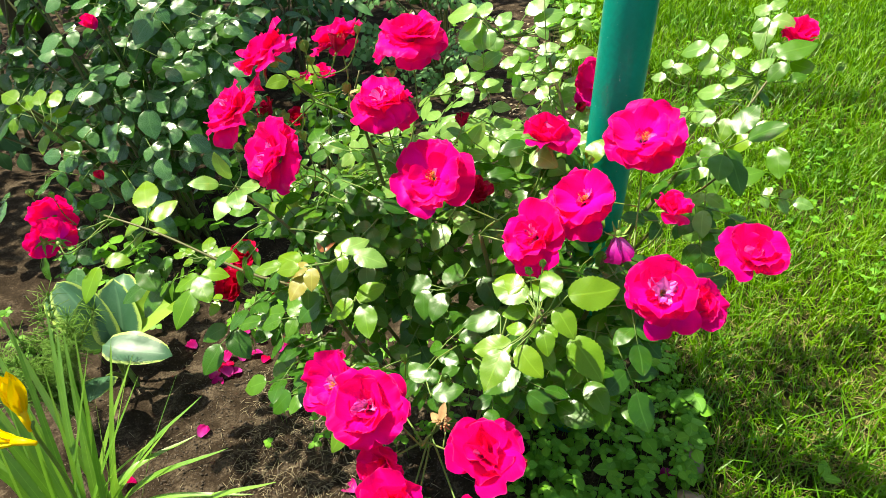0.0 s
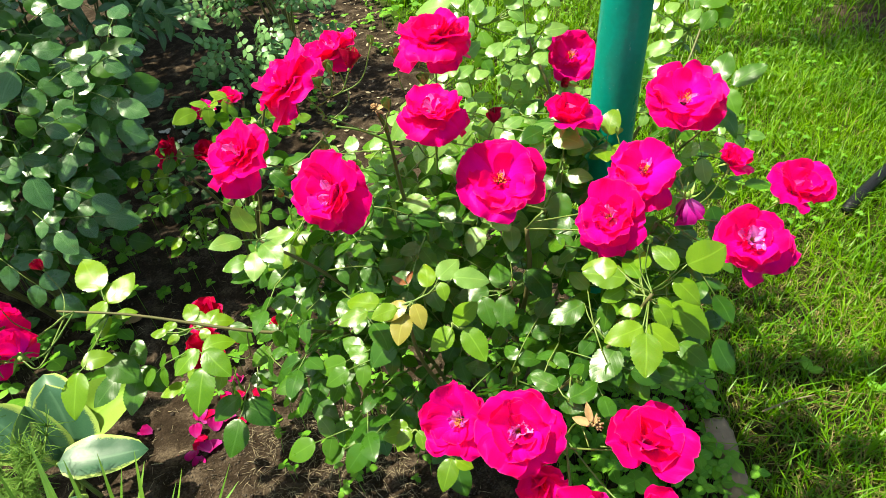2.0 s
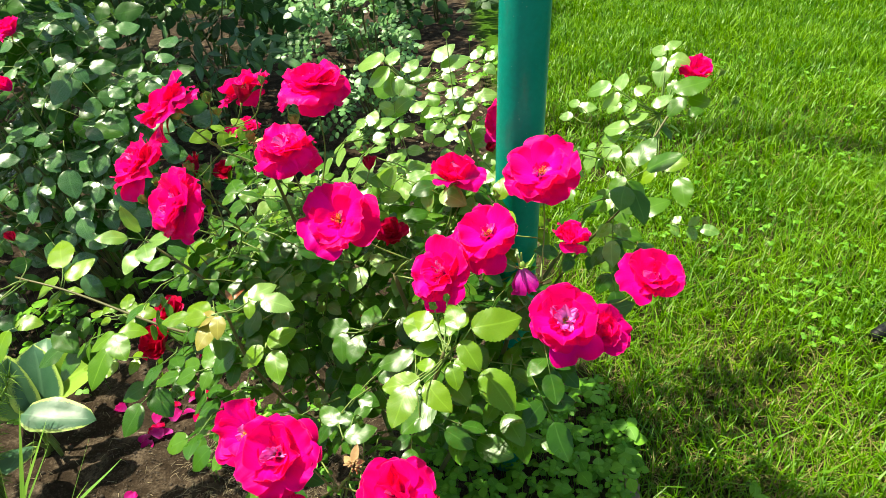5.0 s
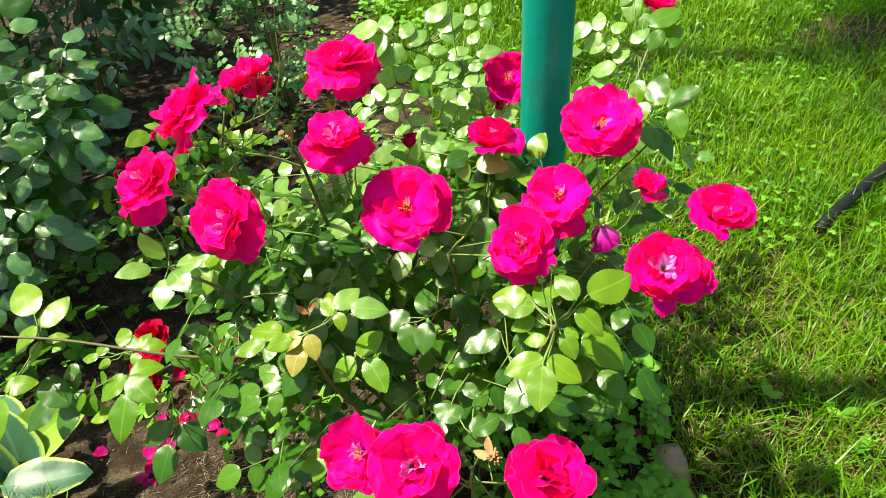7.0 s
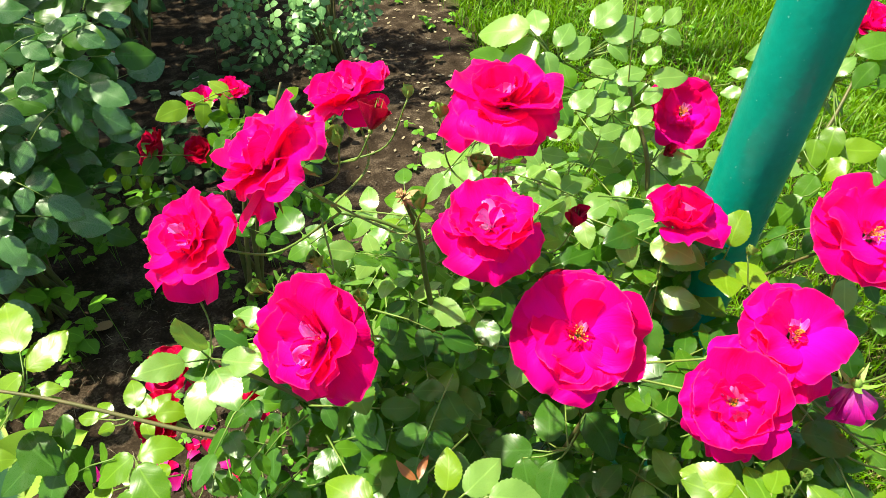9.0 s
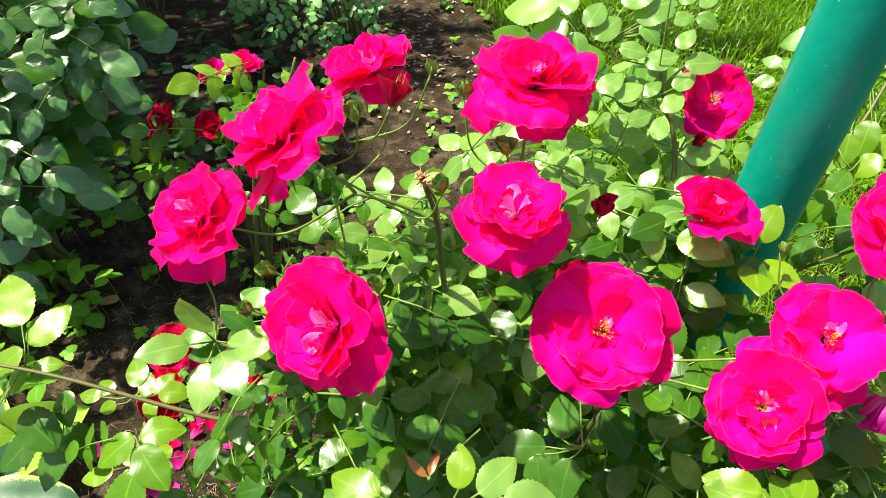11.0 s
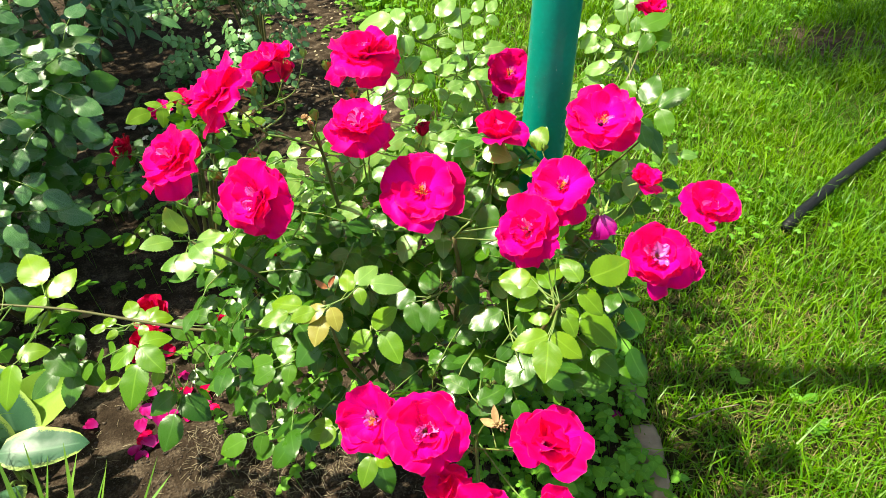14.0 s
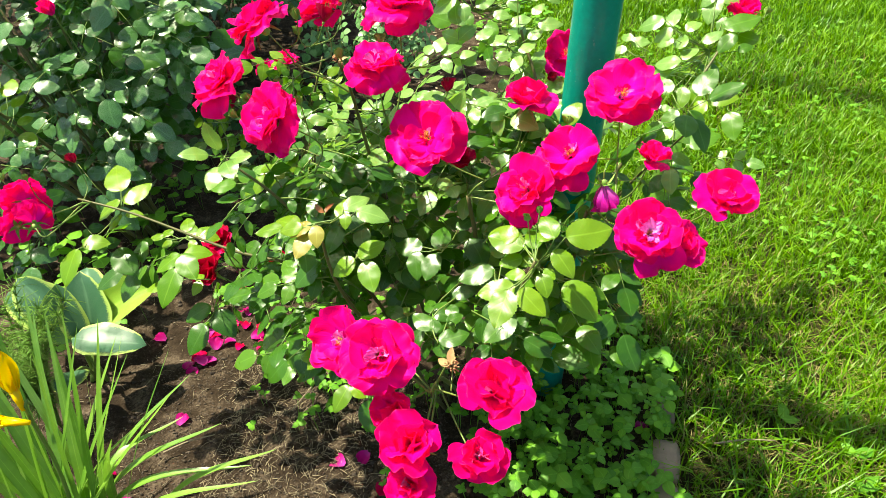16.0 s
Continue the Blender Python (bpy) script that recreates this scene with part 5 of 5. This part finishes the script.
fill(rose, 5, (-0.20, 0.86, 0.29), (0.11, 0.07, 0.07), [(dark, 3), (mid_, 2)], stalks, 0.038, RF, shell=0.3)
fill(rose, 3, (-0.37, 0.91, 0.36), (0.06, 0.05, 0.06), [(mid_, 3), (lime, 1)], stalks, 0.034, RF, shell=0.3)
part("foliage", dark[0].mesh("foliage", LEAF_DARK), rose, "dense leaves inside the bush, dark green with their shade painted in", kind="stuff")
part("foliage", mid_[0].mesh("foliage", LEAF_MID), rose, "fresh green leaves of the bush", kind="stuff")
part("foliage", pale[0].mesh("foliage", LEAF_PALE), rose, "leaves at the back of the bush, painted pale for the sky's sheen", kind="stuff")
part("foliage", lime[0].mesh("foliage", LEAF_LIME), rose, "young yellow-green leaves of the bush", kind="stuff")
part("stem_tangle", stalks.mesh("stem_tangle", STEM), rose, "thin green leaf stalks", kind="stuff")


# ---- plants behind and beside ----
def shrub(name, base, label, masses, mats, leaf, size, r, canes=9, pairs=2, category="shrub"):
    """A shrub of arching canes with leaves gathered round several places."""
    ob = thing(name, base, label, category)
    heaps = [((Heap(), leaf), w) for _, w in mats]
    st = Heap()
    for n, centre, radii in masses:
        fill(ob, n, centre, radii, heaps, st, size, r, up=(-0.35, -0.75, 0.85), pairs=pairs, shell=0.72)
    for k in range(canes):
        n, centre, radii = masses[k % len(masses)]
        end = Vector(centre) + Vector((r.uniform(-0.6, 0.6) * radii[0], r.uniform(-0.6, 0.6) * radii[1], r.uniform(0.1, 0.8) * radii[2]))
        b = jitter(base, 0.04, r)
        b.z = -0.01
        part("cane", tube_mesh("cane", smooth_line([b, b.lerp(end, 0.5) + Vector((0, 0, 0.06)), end], 6), 0.0055, 0.002, CANE, 6), ob)
    for (heap, w), (mat, _) in zip(heaps, mats):
        if heap[0].n:
            part("foliage", heap[0].mesh("foliage", mat), ob, "", kind="stuff")
    part("stem_tangle", st.mesh("stem_tangle", STEM), ob, kind="stuff")
    return ob


RB = random.Random(5)
# outer leaves of the bush behind: whole leaves, then the leaflets of its lime shoot, each from foot to tip
OUTER_LEAVES = (((-0.644, 1.264, 0.479), (-0.597, 1.378, 0.549)), ((-0.507, 1.319, 0.518), (-0.581, 1.348, 0.540)), ((-0.527, 1.364, 0.495), (-0.493, 1.263, 0.429)), ((-0.482, 1.326, 0.421), (-0.393, 1.273, 0.383)), ((-0.536, 1.310, 0.390), (-0.488, 1.252, 0.351)), ((-0.524, 1.321, 0.564), (-0.521, 1.390, 0.607)), ((-0.369, 1.409, 0.579), (-0.306, 1.439, 0.595)), ((-0.433, 1.382, 0.581), (-0.371, 1.416, 0.599)), ((-0.479, 1.326, 0.518), (-0.426, 1.357, 0.534)), ((-0.399, 1.418, 0.543), (-0.308, 1.363, 0.504)), ((-0.577, 1.333, 0.433), (-0.588, 1.288, 0.405)), ((-0.608, 1.372, 0.612), (-0.661, 1.350, 0.601)), ((-0.538, 1.360, 0.641), (-0.619, 1.385, 0.661)), ((-0.501, 1.404, 0.631), (-0.415, 1.411, 0.631)))
INNER_LEAVES = (((-0.633, 1.329, 0.420), (-0.671, 1.292, 0.398)), ((-0.639, 1.251, 0.386), (-0.695, 1.252, 0.390)), ((-0.509, 1.343, 0.344), (-0.384, 1.327, 0.328)), ((-0.572, 1.299, 0.325), (-0.504, 1.279, 0.308)), ((-0.411, 1.395, 0.483), (-0.451, 1.353, 0.459)), ((-0.439, 1.397, 0.645), (-0.462, 1.362, 0.624)), ((-0.407, 1.356, 0.544), (-0.388, 1.425, 0.587)), ((-0.580, 1.320, 0.467), (-0.490, 1.349, 0.480)), ((-0.671, 1.334, 0.550), (-0.690, 1.368, 0.573)), ((-0.329, 1.419, 0.611), (-0.316, 1.458, 0.635)), ((-0.675, 1.253, 0.325), (-0.649, 1.296, 0.351)), ((-0.515, 1.427, 0.664), (-0.491, 1.368, 0.625)), ((-0.540, 1.374, 0.684), (-0.586, 1.404, 0.705)), ((-0.427, 1.406, 0.673), (-0.377, 1.435, 0.689)), ((-0.514, 1.396, 0.692), (-0.489, 1.443, 0.721)), ((-0.627, 1.376, 0.653), (-0.684, 1.401, 0.672)))
OUTER_LIME = (((-0.711, 1.229, 0.519), (-0.756, 1.253, 0.528)), ((-0.688, 1.223, 0.503), (-0.718, 1.259, 0.520)), ((-0.667, 1.227, 0.510), (-0.686, 1.264, 0.529)), ((-0.649, 1.226, 0.503), (-0.651, 1.267, 0.525)), ((-0.741, 1.241, 0.480), (-0.742, 1.213, 0.464)), ((-0.676, 1.227, 0.476), (-0.660, 1.246, 0.487)), ((-0.662, 1.229, 0.423), (-0.626, 1.220, 0.422)), ((-0.747, 1.240, 0.502), (-0.715, 1.231, 0.501)), ((-0.644, 1.225, 0.482), (-0.637, 1.259, 0.501)), ((-0.653, 1.227, 0.449), (-0.627, 1.238, 0.457)), ((-0.691, 1.239, 0.442), (-0.698, 1.205, 0.423)))
IN_SUN = [Vector(a).lerp(Vector(b), 0.7) for rows in (OUTER_LEAVES, INNER_LEAVES, OUTER_LIME) for a, b in rows]
# the two highest masses are unseen, added to shade the soil gap
back = shrub("rose_bush", (-0.62, 1.50, 0), "dark leafy rose bush with a few pink buds, behind the bed", (
    (14, (-0.66, 1.42, 0.42), (0.20, 0.16, 0.22)), (60, (-0.68, 1.52, 0.54), (0.28, 0.10, 0.26)), (40, (-0.60, 1.58, 0.40), (0.17, 0.14, 0.26)), (60, (-1.00, 1.72, 0.50), (0.30, 0.14, 0.40)),
    (8, (-0.86, 1.30, 0.52), (0.18, 0.18, 0.28)), (8, (-0.74, 1.42, 0.18), (0.16, 0.12, 0.14)), (8, (-0.62, 1.58, 0.20), (0.12, 0.14, 0.14)), (10, (-0.91, 1.6, 0.7), (0.2, 0.2, 0.22)), (80, (-1.02, 1.88, 1.0), (0.30, 0.30, 0.36)), (300, (-0.82, 2.12, 1.22), (0.32, 0.46, 0.28)), (16, (-0.89, 1.45, 0.3), (0.2, 0.2, 0.25))),
    [(LEAF_BLUE, 3), (LEAF_DARK, 3)], BROAD_LEAVES, 0.058, RB, 16, category="rose bush")
stalks = Heap()
leaves_at((-0.56, 1.47, 0.40), LEAF_LIME, OUTER_LIME, parent=back)


def outer_leaflet(at, along, up, size):
    part("leaflet", broad_mesh(RB.randrange(6), LEAF_BLUE), back, "", basis(at, along, up, size))


for foot, tip in OUTER_LEAVES + INNER_LEAVES:
    way = Vector(tip) - Vector(foot)
    compound(foot, way, jitter((0.05, -0.62, 0.92), 0.22, RB), max(0.047, way.length * 0.46), outer_leaflet, stalks, RB, 1)
part("stem_tangle", stalks.mesh("stem_tangle", STEM), back, kind="stuff")
for at, axis, wide, style in (((-0.551, 1.297, 0.640), (-0.2, -0.3, 0.9), 0.036, BUD), ((-0.535, 1.345, 0.730), (-0.3, -0.3, 0.8), 0.060, CUP)):
    seed += 1
    b, foot, axis = bloom(back, at, axis, wide, style, seed, PETAL, "bud" if style is BUD else "bloom")
    stalk_to(back, (-0.58, 1.38, 0.48), foot, axis)

low = shrub("rose_bush", (-0.21, 1.45, 0), "low rose bush with small red blooms behind the large one", ((24, (-0.20, 1.42, 0.30), (0.16, 0.12, 0.14)), (10, (-0.13, 1.40, 0.44), (0.08, 0.06, 0.06))),
            [(LEAF_MID, 3), (LEAF_LIME, 1)], ROSE_LEAVES, 0.036, RB, 6, category="rose bush")
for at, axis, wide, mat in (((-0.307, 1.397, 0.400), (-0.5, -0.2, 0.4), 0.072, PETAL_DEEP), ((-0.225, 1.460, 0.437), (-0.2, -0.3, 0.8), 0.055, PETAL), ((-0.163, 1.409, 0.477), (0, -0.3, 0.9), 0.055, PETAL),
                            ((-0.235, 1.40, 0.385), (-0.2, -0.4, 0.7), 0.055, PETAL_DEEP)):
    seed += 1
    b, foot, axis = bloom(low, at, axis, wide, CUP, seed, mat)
    stalk_to(low, (-0.21, 1.44, 0.27), foot, axis)

shrub("small_leaved_shrub", (0.02, 2.42, 0), "bushy shrub with tiny pale green leaves", ((120, (-0.05, 2.42, 0.28), (0.21, 0.22, 0.24)), (70, (-0.04, 2.48, 0.62), (0.21, 0.24, 0.22))),
      [(LEAF_SMALL, 1)], SMALL_LEAVES, 0.027, RB, 12, 3)
shrub("peony", (-0.58, 2.62, 0), "peony clump with dark pointed leaves", ((13, (-0.52, 2.52, 0.34), (0.20, 0.16, 0.08)), (14, (-0.66, 2.70, 0.46), (0.26, 0.2, 0.10))), [(LEAF_PEONY, 1)], LONG_LEAVES, 0.09, RB, 9, 2)
# dark leaves hold the background's shade; x -0.95 is denser to shade the soil
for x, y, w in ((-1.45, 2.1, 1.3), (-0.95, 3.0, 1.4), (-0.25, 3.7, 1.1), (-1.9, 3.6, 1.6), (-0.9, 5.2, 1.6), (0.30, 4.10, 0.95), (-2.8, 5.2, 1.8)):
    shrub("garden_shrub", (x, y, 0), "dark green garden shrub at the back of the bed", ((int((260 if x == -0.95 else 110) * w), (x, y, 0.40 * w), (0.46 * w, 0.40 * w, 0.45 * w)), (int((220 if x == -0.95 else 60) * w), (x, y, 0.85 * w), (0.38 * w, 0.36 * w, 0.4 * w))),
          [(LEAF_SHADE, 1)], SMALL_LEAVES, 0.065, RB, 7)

# hosta with pale-edged leaves
hosta = thing("hosta", (-0.57, 1.0, 0), "hosta with broad blue-green leaves edged in yellow", "hosta")
HOSTA_SHAPE = [leaf_shape(60 + k, 0.34, 10, 0, 0.55 if k < 3 else 0.25, 0.18, 0.42, 0.85) for k in range(5)] + [leaf_shape(66, 0.28, 10, 0, 0.55, 0.12, 0.42, 1.0)]
for foot, tip, up, mat, k in (
    ((-0.562, 0.958, 0.136), (-0.432, 0.944, 0.140), (0.05, -0.18, 1), HOSTA, 3), ((-0.585, 0.99, 0.10), (-0.575, 1.00, 0.22), (0.35, -0.85, 0.3), HOSTA, 0),
    ((-0.555, 1.02, 0.12), (-0.420, 1.04, 0.185), (0.05, -0.55, 0.8), HOSTA_LIME, 5), ((-0.62, 1.03, 0.12), (-0.685, 1.06, 0.205), (0.3, -0.8, 0.5), HOSTA, 1),
    ((-0.565, 0.93, 0.08), (-0.545, 0.855, 0.12), (0.2, -0.6, 0.7), HOSTA, 4), ((-0.62, 1.03, 0.10), (-0.72, 1.07, 0.18), (0.2, -0.5, 1), HOSTA, 2),
    ((-0.57, 1.04, 0.10), (-0.60, 1.13, 0.18), (0, -0.5, 1), HOSTA, 2), ((-0.545, 0.985, 0.10), (-0.555, 1.04, 0.22), (0.2, -0.9, 0.3), HOSTA, 1)):
    foot, tip = Vector(foot), Vector(tip)
    v, f, uv = HOSTA_SHAPE[k]
    part("leaf", mesh_from("leaf", v, f, mat, uv), hosta, "", basis(foot, tip - foot, up, (tip - foot).length * 1.05, 0.78 if k == 3 else 1.0))
    part("leaf_stalk", tube_mesh("leaf_stalk", smooth_line([(-0.57 + R.uniform(-0.02, 0.02), 1.0 + R.uniform(-0.02, 0.02), -0.005), Vector((-0.57, 1.0, 0.03)).lerp(foot, 0.6), foot], 4), 0.004, 0.0025, STEM), hosta)

# feathery herb
herb = thing("feathery_herb", (-0.60, 0.87, 0), "feathery herb with thread-like green leaves", "herb")
fh = Heap()
for k in range(16):
    a, q = R.uniform(0, 6.28), R.uniform(0.04, 0.11)
    tipp = Vector((-0.60 + math.cos(a) * q, 0.87 + math.sin(a) * q, R.uniform(0.17, 0.28)))
    line = smooth_line([(-0.60, 0.87, -0.005), (-0.60 + math.cos(a) * q * 0.3, 0.87 + math.sin(a) * q * 0.3, tipp.z * 0.6), tipp], 8)
    part("stem", tube_mesh("stem", line, 0.0015, 0.0007, STEM, 5), herb)
    for p in line[4:]:
        for _ in range(13):
            d = jitter((0, 0, 0.35), 1.0, R).normalized() * R.uniform(0.018, 0.04)
            fh.tube([p, p + d * 0.5 + Vector((0, 0, 0.002)), p + d], 0.0008, 0.0004, 3)
part("thread_leaves", fh.mesh("thread_leaves", FEATHER), herb, kind="stuff")


def strap_leaf(parent, root, tip, rise, width, mat):
    """A long folded leaf that arches from its root to its tip."""
    root, tip = Vector(root), Vector(tip)
    top = root.lerp(tip, 0.5) + Vector((0, 0, rise))
    line = smooth_line([root, top, tip], 9)
    side = (tip - root).cross(Vector((0, 0, 1))).normalized()
    v, uv, f = [], [], []
    for i, p in enumerate(line):
        s = i / (len(line) - 1)
        w = width * (0.55 + 0.45 * math.sin(min(1, s * 2) * math.pi / 2)) * (1 - max(0, s - 0.45) / 0.55) ** 0.75 + 0.0002
        for c in (-1, 0, 1):
            v.append(p + side * c * w + Vector((0, 0, abs(c) * w * 0.28)))
            uv.append((c * 0.5 + 0.5, s))
    for i in range(len(line) - 1):
        for k in range(2):
            q = i * 3 + k
            f.append((q, q + 1, q + 4, q + 3))
    part("leaf", mesh_from("leaf", v, f, mat, uv), parent)


lily = thing("daylily", (-0.45, 0.60, 0), "daylily with long arching strap leaves and a yellow flower", "daylily")
LONG_TIPS = (
    ((-0.107, 0.592, 0.24), 0.05), ((-0.242, 0.685, 0.35), 0.02), ((-0.36, 0.693, 0.426), 0.01), ((-0.29, 0.73, 0.16), 0.07), ((-0.15, 0.60, 0.20), 0.07), ((-0.26, 0.62, 0.30), 0.03), ((-0.42, 0.74, 0.38), 0.01),
    ((-0.47, 0.72, 0.42), 0.01), ((-0.53, 0.72, 0.40), 0.01), ((-0.55, 0.66, 0.42), 0.02), ((-0.39, 0.65, 0.40), 0.02), ((-0.33, 0.64, 0.37), 0.02), ((-0.60, 0.62, 0.40), 0.03), ((-0.44, 0.60, 0.42), 0.02),
    ((-0.36, 0.77, 0.30), 0.02), ((-0.48, 0.80, 0.34), 0.02), ((-0.30, 0.58, 0.30), 0.05), ((-0.60, 0.74, 0.38), 0.03), ((-0.31, 0.70, 0.33), 0.02), ((-0.40, 0.70, 0.36), 0.01), ((-0.50, 0.68, 0.44), 0.01), ((-0.20, 0.66, 0.22), 0.05),
)
SHORT_TIPS = (
    ((-0.28, 0.66, 0.40), 0.01), ((-0.34, 0.72, 0.38), 0.01), ((-0.22, 0.62, 0.34), 0.02), ((-0.45, 0.66, 0.46), 0.01), ((-0.57, 0.70, 0.45), 0.01), ((-0.13, 0.56, 0.22), 0.06), ((-0.38, 0.60, 0.44), 0.01), ((-0.26, 0.74, 0.24), 0.04),
    ((-0.62, 0.70, 0.36), 0.03), ((-0.66, 0.66, 0.33), 0.04), ((-0.58, 0.78, 0.36), 0.02), ((-0.52, 0.76, 0.42), 0.01), ((-0.46, 0.78, 0.40), 0.01), ((-0.40, 0.62, 0.46), 0.01), ((-0.48, 0.62, 0.47), 0.01), ((-0.55, 0.60, 0.44), 0.02), ((-0.34, 0.68, 0.41), 0.02), ((-0.64, 0.58, 0.34), 0.04),
)
for tip, rise in LONG_TIPS + SHORT_TIPS:
    root = (-0.45 + R.uniform(-0.065, 0.055), 0.60 + R.uniform(-0.04, 0.04), -0.01)
    strap_leaf(lily, root, tip, rise, R.uniform(0.0056, 0.0080), STRAP)
part("scape", tube_mesh("scape", smooth_line([(-0.45, 0.61, 0), (-0.405, 0.60, 0.22), (-0.380, 0.580, 0.355), (-0.373, 0.581, 0.380)], 6), 0.003, 0.002, STEM), lily)
TEPAL = leaf_shape(90, 0.20, 8, 0, 0.35, -0.5, 0.55)
for at, axis, size in (((-0.382, 0.582, 0.386), (-0.10, 0.20, 0.95), 0.052), ((-0.396, 0.572, 0.354), (-0.85, 0.05, 0.10), 0.050)):
    ax = Vector(axis).normalized()
    x = ax.orthogonal().normalized()
    fl = part("flower", tube_mesh("flower", [Vector(at) - ax * 0.02, Vector(at) + ax * 0.01], 0.003, 0.006, PETAL_YELLOW, 10), lily, "yellow daylily flower")
    for k in range(6):
        d = ax + (Matrix.Rotation(k * math.pi / 3, 3, ax) @ x) * (0.42 + 0.1 * (k % 2))
        o = new("petal", mesh_from("petal", *TEPAL[:2], PETAL_YELLOW, TEPAL[2]))
        o.parent = fl
        o.matrix_basis = basis(at, d, ax * 1.0 - d * 0.2, size * R.uniform(0.9, 1.1))

# fallen petals, a dead leaf and pale flecks on the soil
pv, pf, puv = petal_shape(3, 0.5, 0.26, 60, 100, 0.5, 0.05, 0.0)
FALLEN = [mesh_from("fallen_petal", pv, pf, m, puv) for m in (PETAL_DEEP, PETAL_FADED)]
SPOTS = ((-0.372, 1.018), (-0.349, 1.041), (-0.36, 0.995), (-0.385, 1.03), (-0.34, 1.01), (-0.373, 0.848), (-0.459, 0.755), (-0.480, 1.10), (-0.31, 1.06), (-0.30, 1.03), (-0.28, 1.07), (-0.33, 1.09), (-0.26, 1.03),
         (-0.06, 0.735), (-0.02, 0.76), (0.0, 0.70), (-0.16, 0.55), (-0.41, 0.70), (-0.25, 1.11), (-0.30, 1.14), (0.46, 0.78), (0.33, 0.66), (0.30, 0.62), (-0.33, 1.30), (-0.28, 1.26), (-0.36, 1.22),
         (-0.367, 1.105), (-0.345, 1.08), (-0.382, 0.997), (-0.315, 1.158), (-0.33, 1.13), (-0.473, 1.099), (-0.385, 1.045), (-0.345, 1.227), (-0.37, 1.07), (-0.36, 1.13), (-0.30, 1.10), (-0.395, 1.02))
for i, (x, y) in enumerate(SPOTS):
    p = new("fallen_petal", FALLEN[0 if i % 3 == 0 else 1])
    p.matrix_basis = Matrix.Translation((x, y, height(x, y) + 0.004)) @ pose(0, 0, 0, R.uniform(-25, 25), R.uniform(-25, 25), R.uniform(0, 360)) @ Matrix.Scale(R.uniform(0.040, 0.058), 4)
    tagged(p, "faded purple fallen petal on the soil" if i % 3 else "fallen magenta petal lying on the soil", "petal", "fallen petals on the soil")
for x, y in ((-0.43, 2.42), (-0.40, 2.38), (-0.46, 2.36), (-0.39, 2.30), (-0.36, 2.22), (-0.42, 2.26), (-0.33, 2.15), (-0.30, 2.05)):
    v, f, uv = petal_shape(9, 0.5, 0.26, 70, 95, 0.3, 0.04, 0.0)
    p = new("pale_petal", mesh_from("pale_petal", v, f, PALE, uv))
    p.matrix_basis = Matrix.Translation((x, y, height(x, y) + 0.006)) @ pose(0, 0, 0, 0, 0, R.uniform(0, 360)) @ Matrix.Scale(R.uniform(0.05, 0.09), 4)
    tagged(p, "whitish petal lying on dark soil", "petal", "pale petals on the soil")
v, f, uv = ROSE_LEAVES[2]
dead = new("dead_leaf", mesh_from("dead_leaf", v, f, DRIED, uv))
dead.matrix_basis = Matrix.Translation((-0.50, 1.42, height(-0.5, 1.42) + 0.006)) @ pose(0, 0, 0, 5, 8, 60) @ Matrix.Scale(0.045, 4)
tagged(dead, "tan dead leaf on the soil", "leaf")
for i, (x, y, a, l) in enumerate(((0.60, 0.688, -2, 0.10), (-0.12, 0.93, 58, 0.17), (-0.34, 0.80, 20, 0.09), (-0.03, 0.62, -35, 0.14))):
    dx, dy = math.cos(radians(a)) * l / 2, math.sin(radians(a)) * l / 2
    z0 = 0.045 if x > 0.5 else 0.008
    tw = new("dry_stalk", tube_mesh("dry_stalk", smooth_line([(x - dx, y - dy, z0), (x, y, z0 + 0.006), (x + dx, y + dy, z0)], 5), 0.0016, 0.0010, STRAW, 5))
    tagged(tw, "dry straw-coloured stalk lying on the ground", "stalk")

# unseen tall tree beyond the bed, sunny side: added to shade the far lawn
tree = thing("shade_tree", (-2.1, 3.3, 0), "unseen tall slender tree with a leafy crown, added to shade the lawn", "tree")
RT = random.Random(41)
TRUNK = smooth_line([(-2.1, 3.3, -0.05), (-2.05, 3.32, 2.0), (-1.7, 3.25, 4.2), (-0.75, 2.8, 6.2), (-0.25, 2.45, 8.4)], 6)
part("trunk", tube_mesh("trunk", TRUNK, 0.09, 0.02, BARK, 12), tree)
crown = Heap()
for k in range(22):
    a, h = k * 2.4, 6.9 + k * 0.085
    start = min(TRUNK, key=lambda p: abs(p.z - (h - 0.5)))
    q = RT.uniform(0.45, 1.0)
    end = Vector((-0.22 + math.cos(a) * q * 0.95, 2.46 + math.sin(a) * q * 1.15, h + RT.uniform(0.1, 0.5)))
    part("limb", tube_mesh("limb", smooth_line([start, start.lerp(end, 0.5) + Vector((0, 0, 0.12)), end], 5), 0.028, 0.006, BARK, 7), tree)
    for q in range(4):
        c = start.lerp(end, 0.4 + 0.2 * q)
        for _ in range(22):
            p = c + Vector((RT.gauss(0, 0.17), RT.gauss(0, 0.17), RT.gauss(0, 0.14)))
            crown.shape(SMALL_LEAVES[RT.randrange(4)], basis(p, jitter((0, 0, -0.2), 1, RT), jitter((0, 0, 1), 0.8, RT), RT.uniform(0.09, 0.14)))
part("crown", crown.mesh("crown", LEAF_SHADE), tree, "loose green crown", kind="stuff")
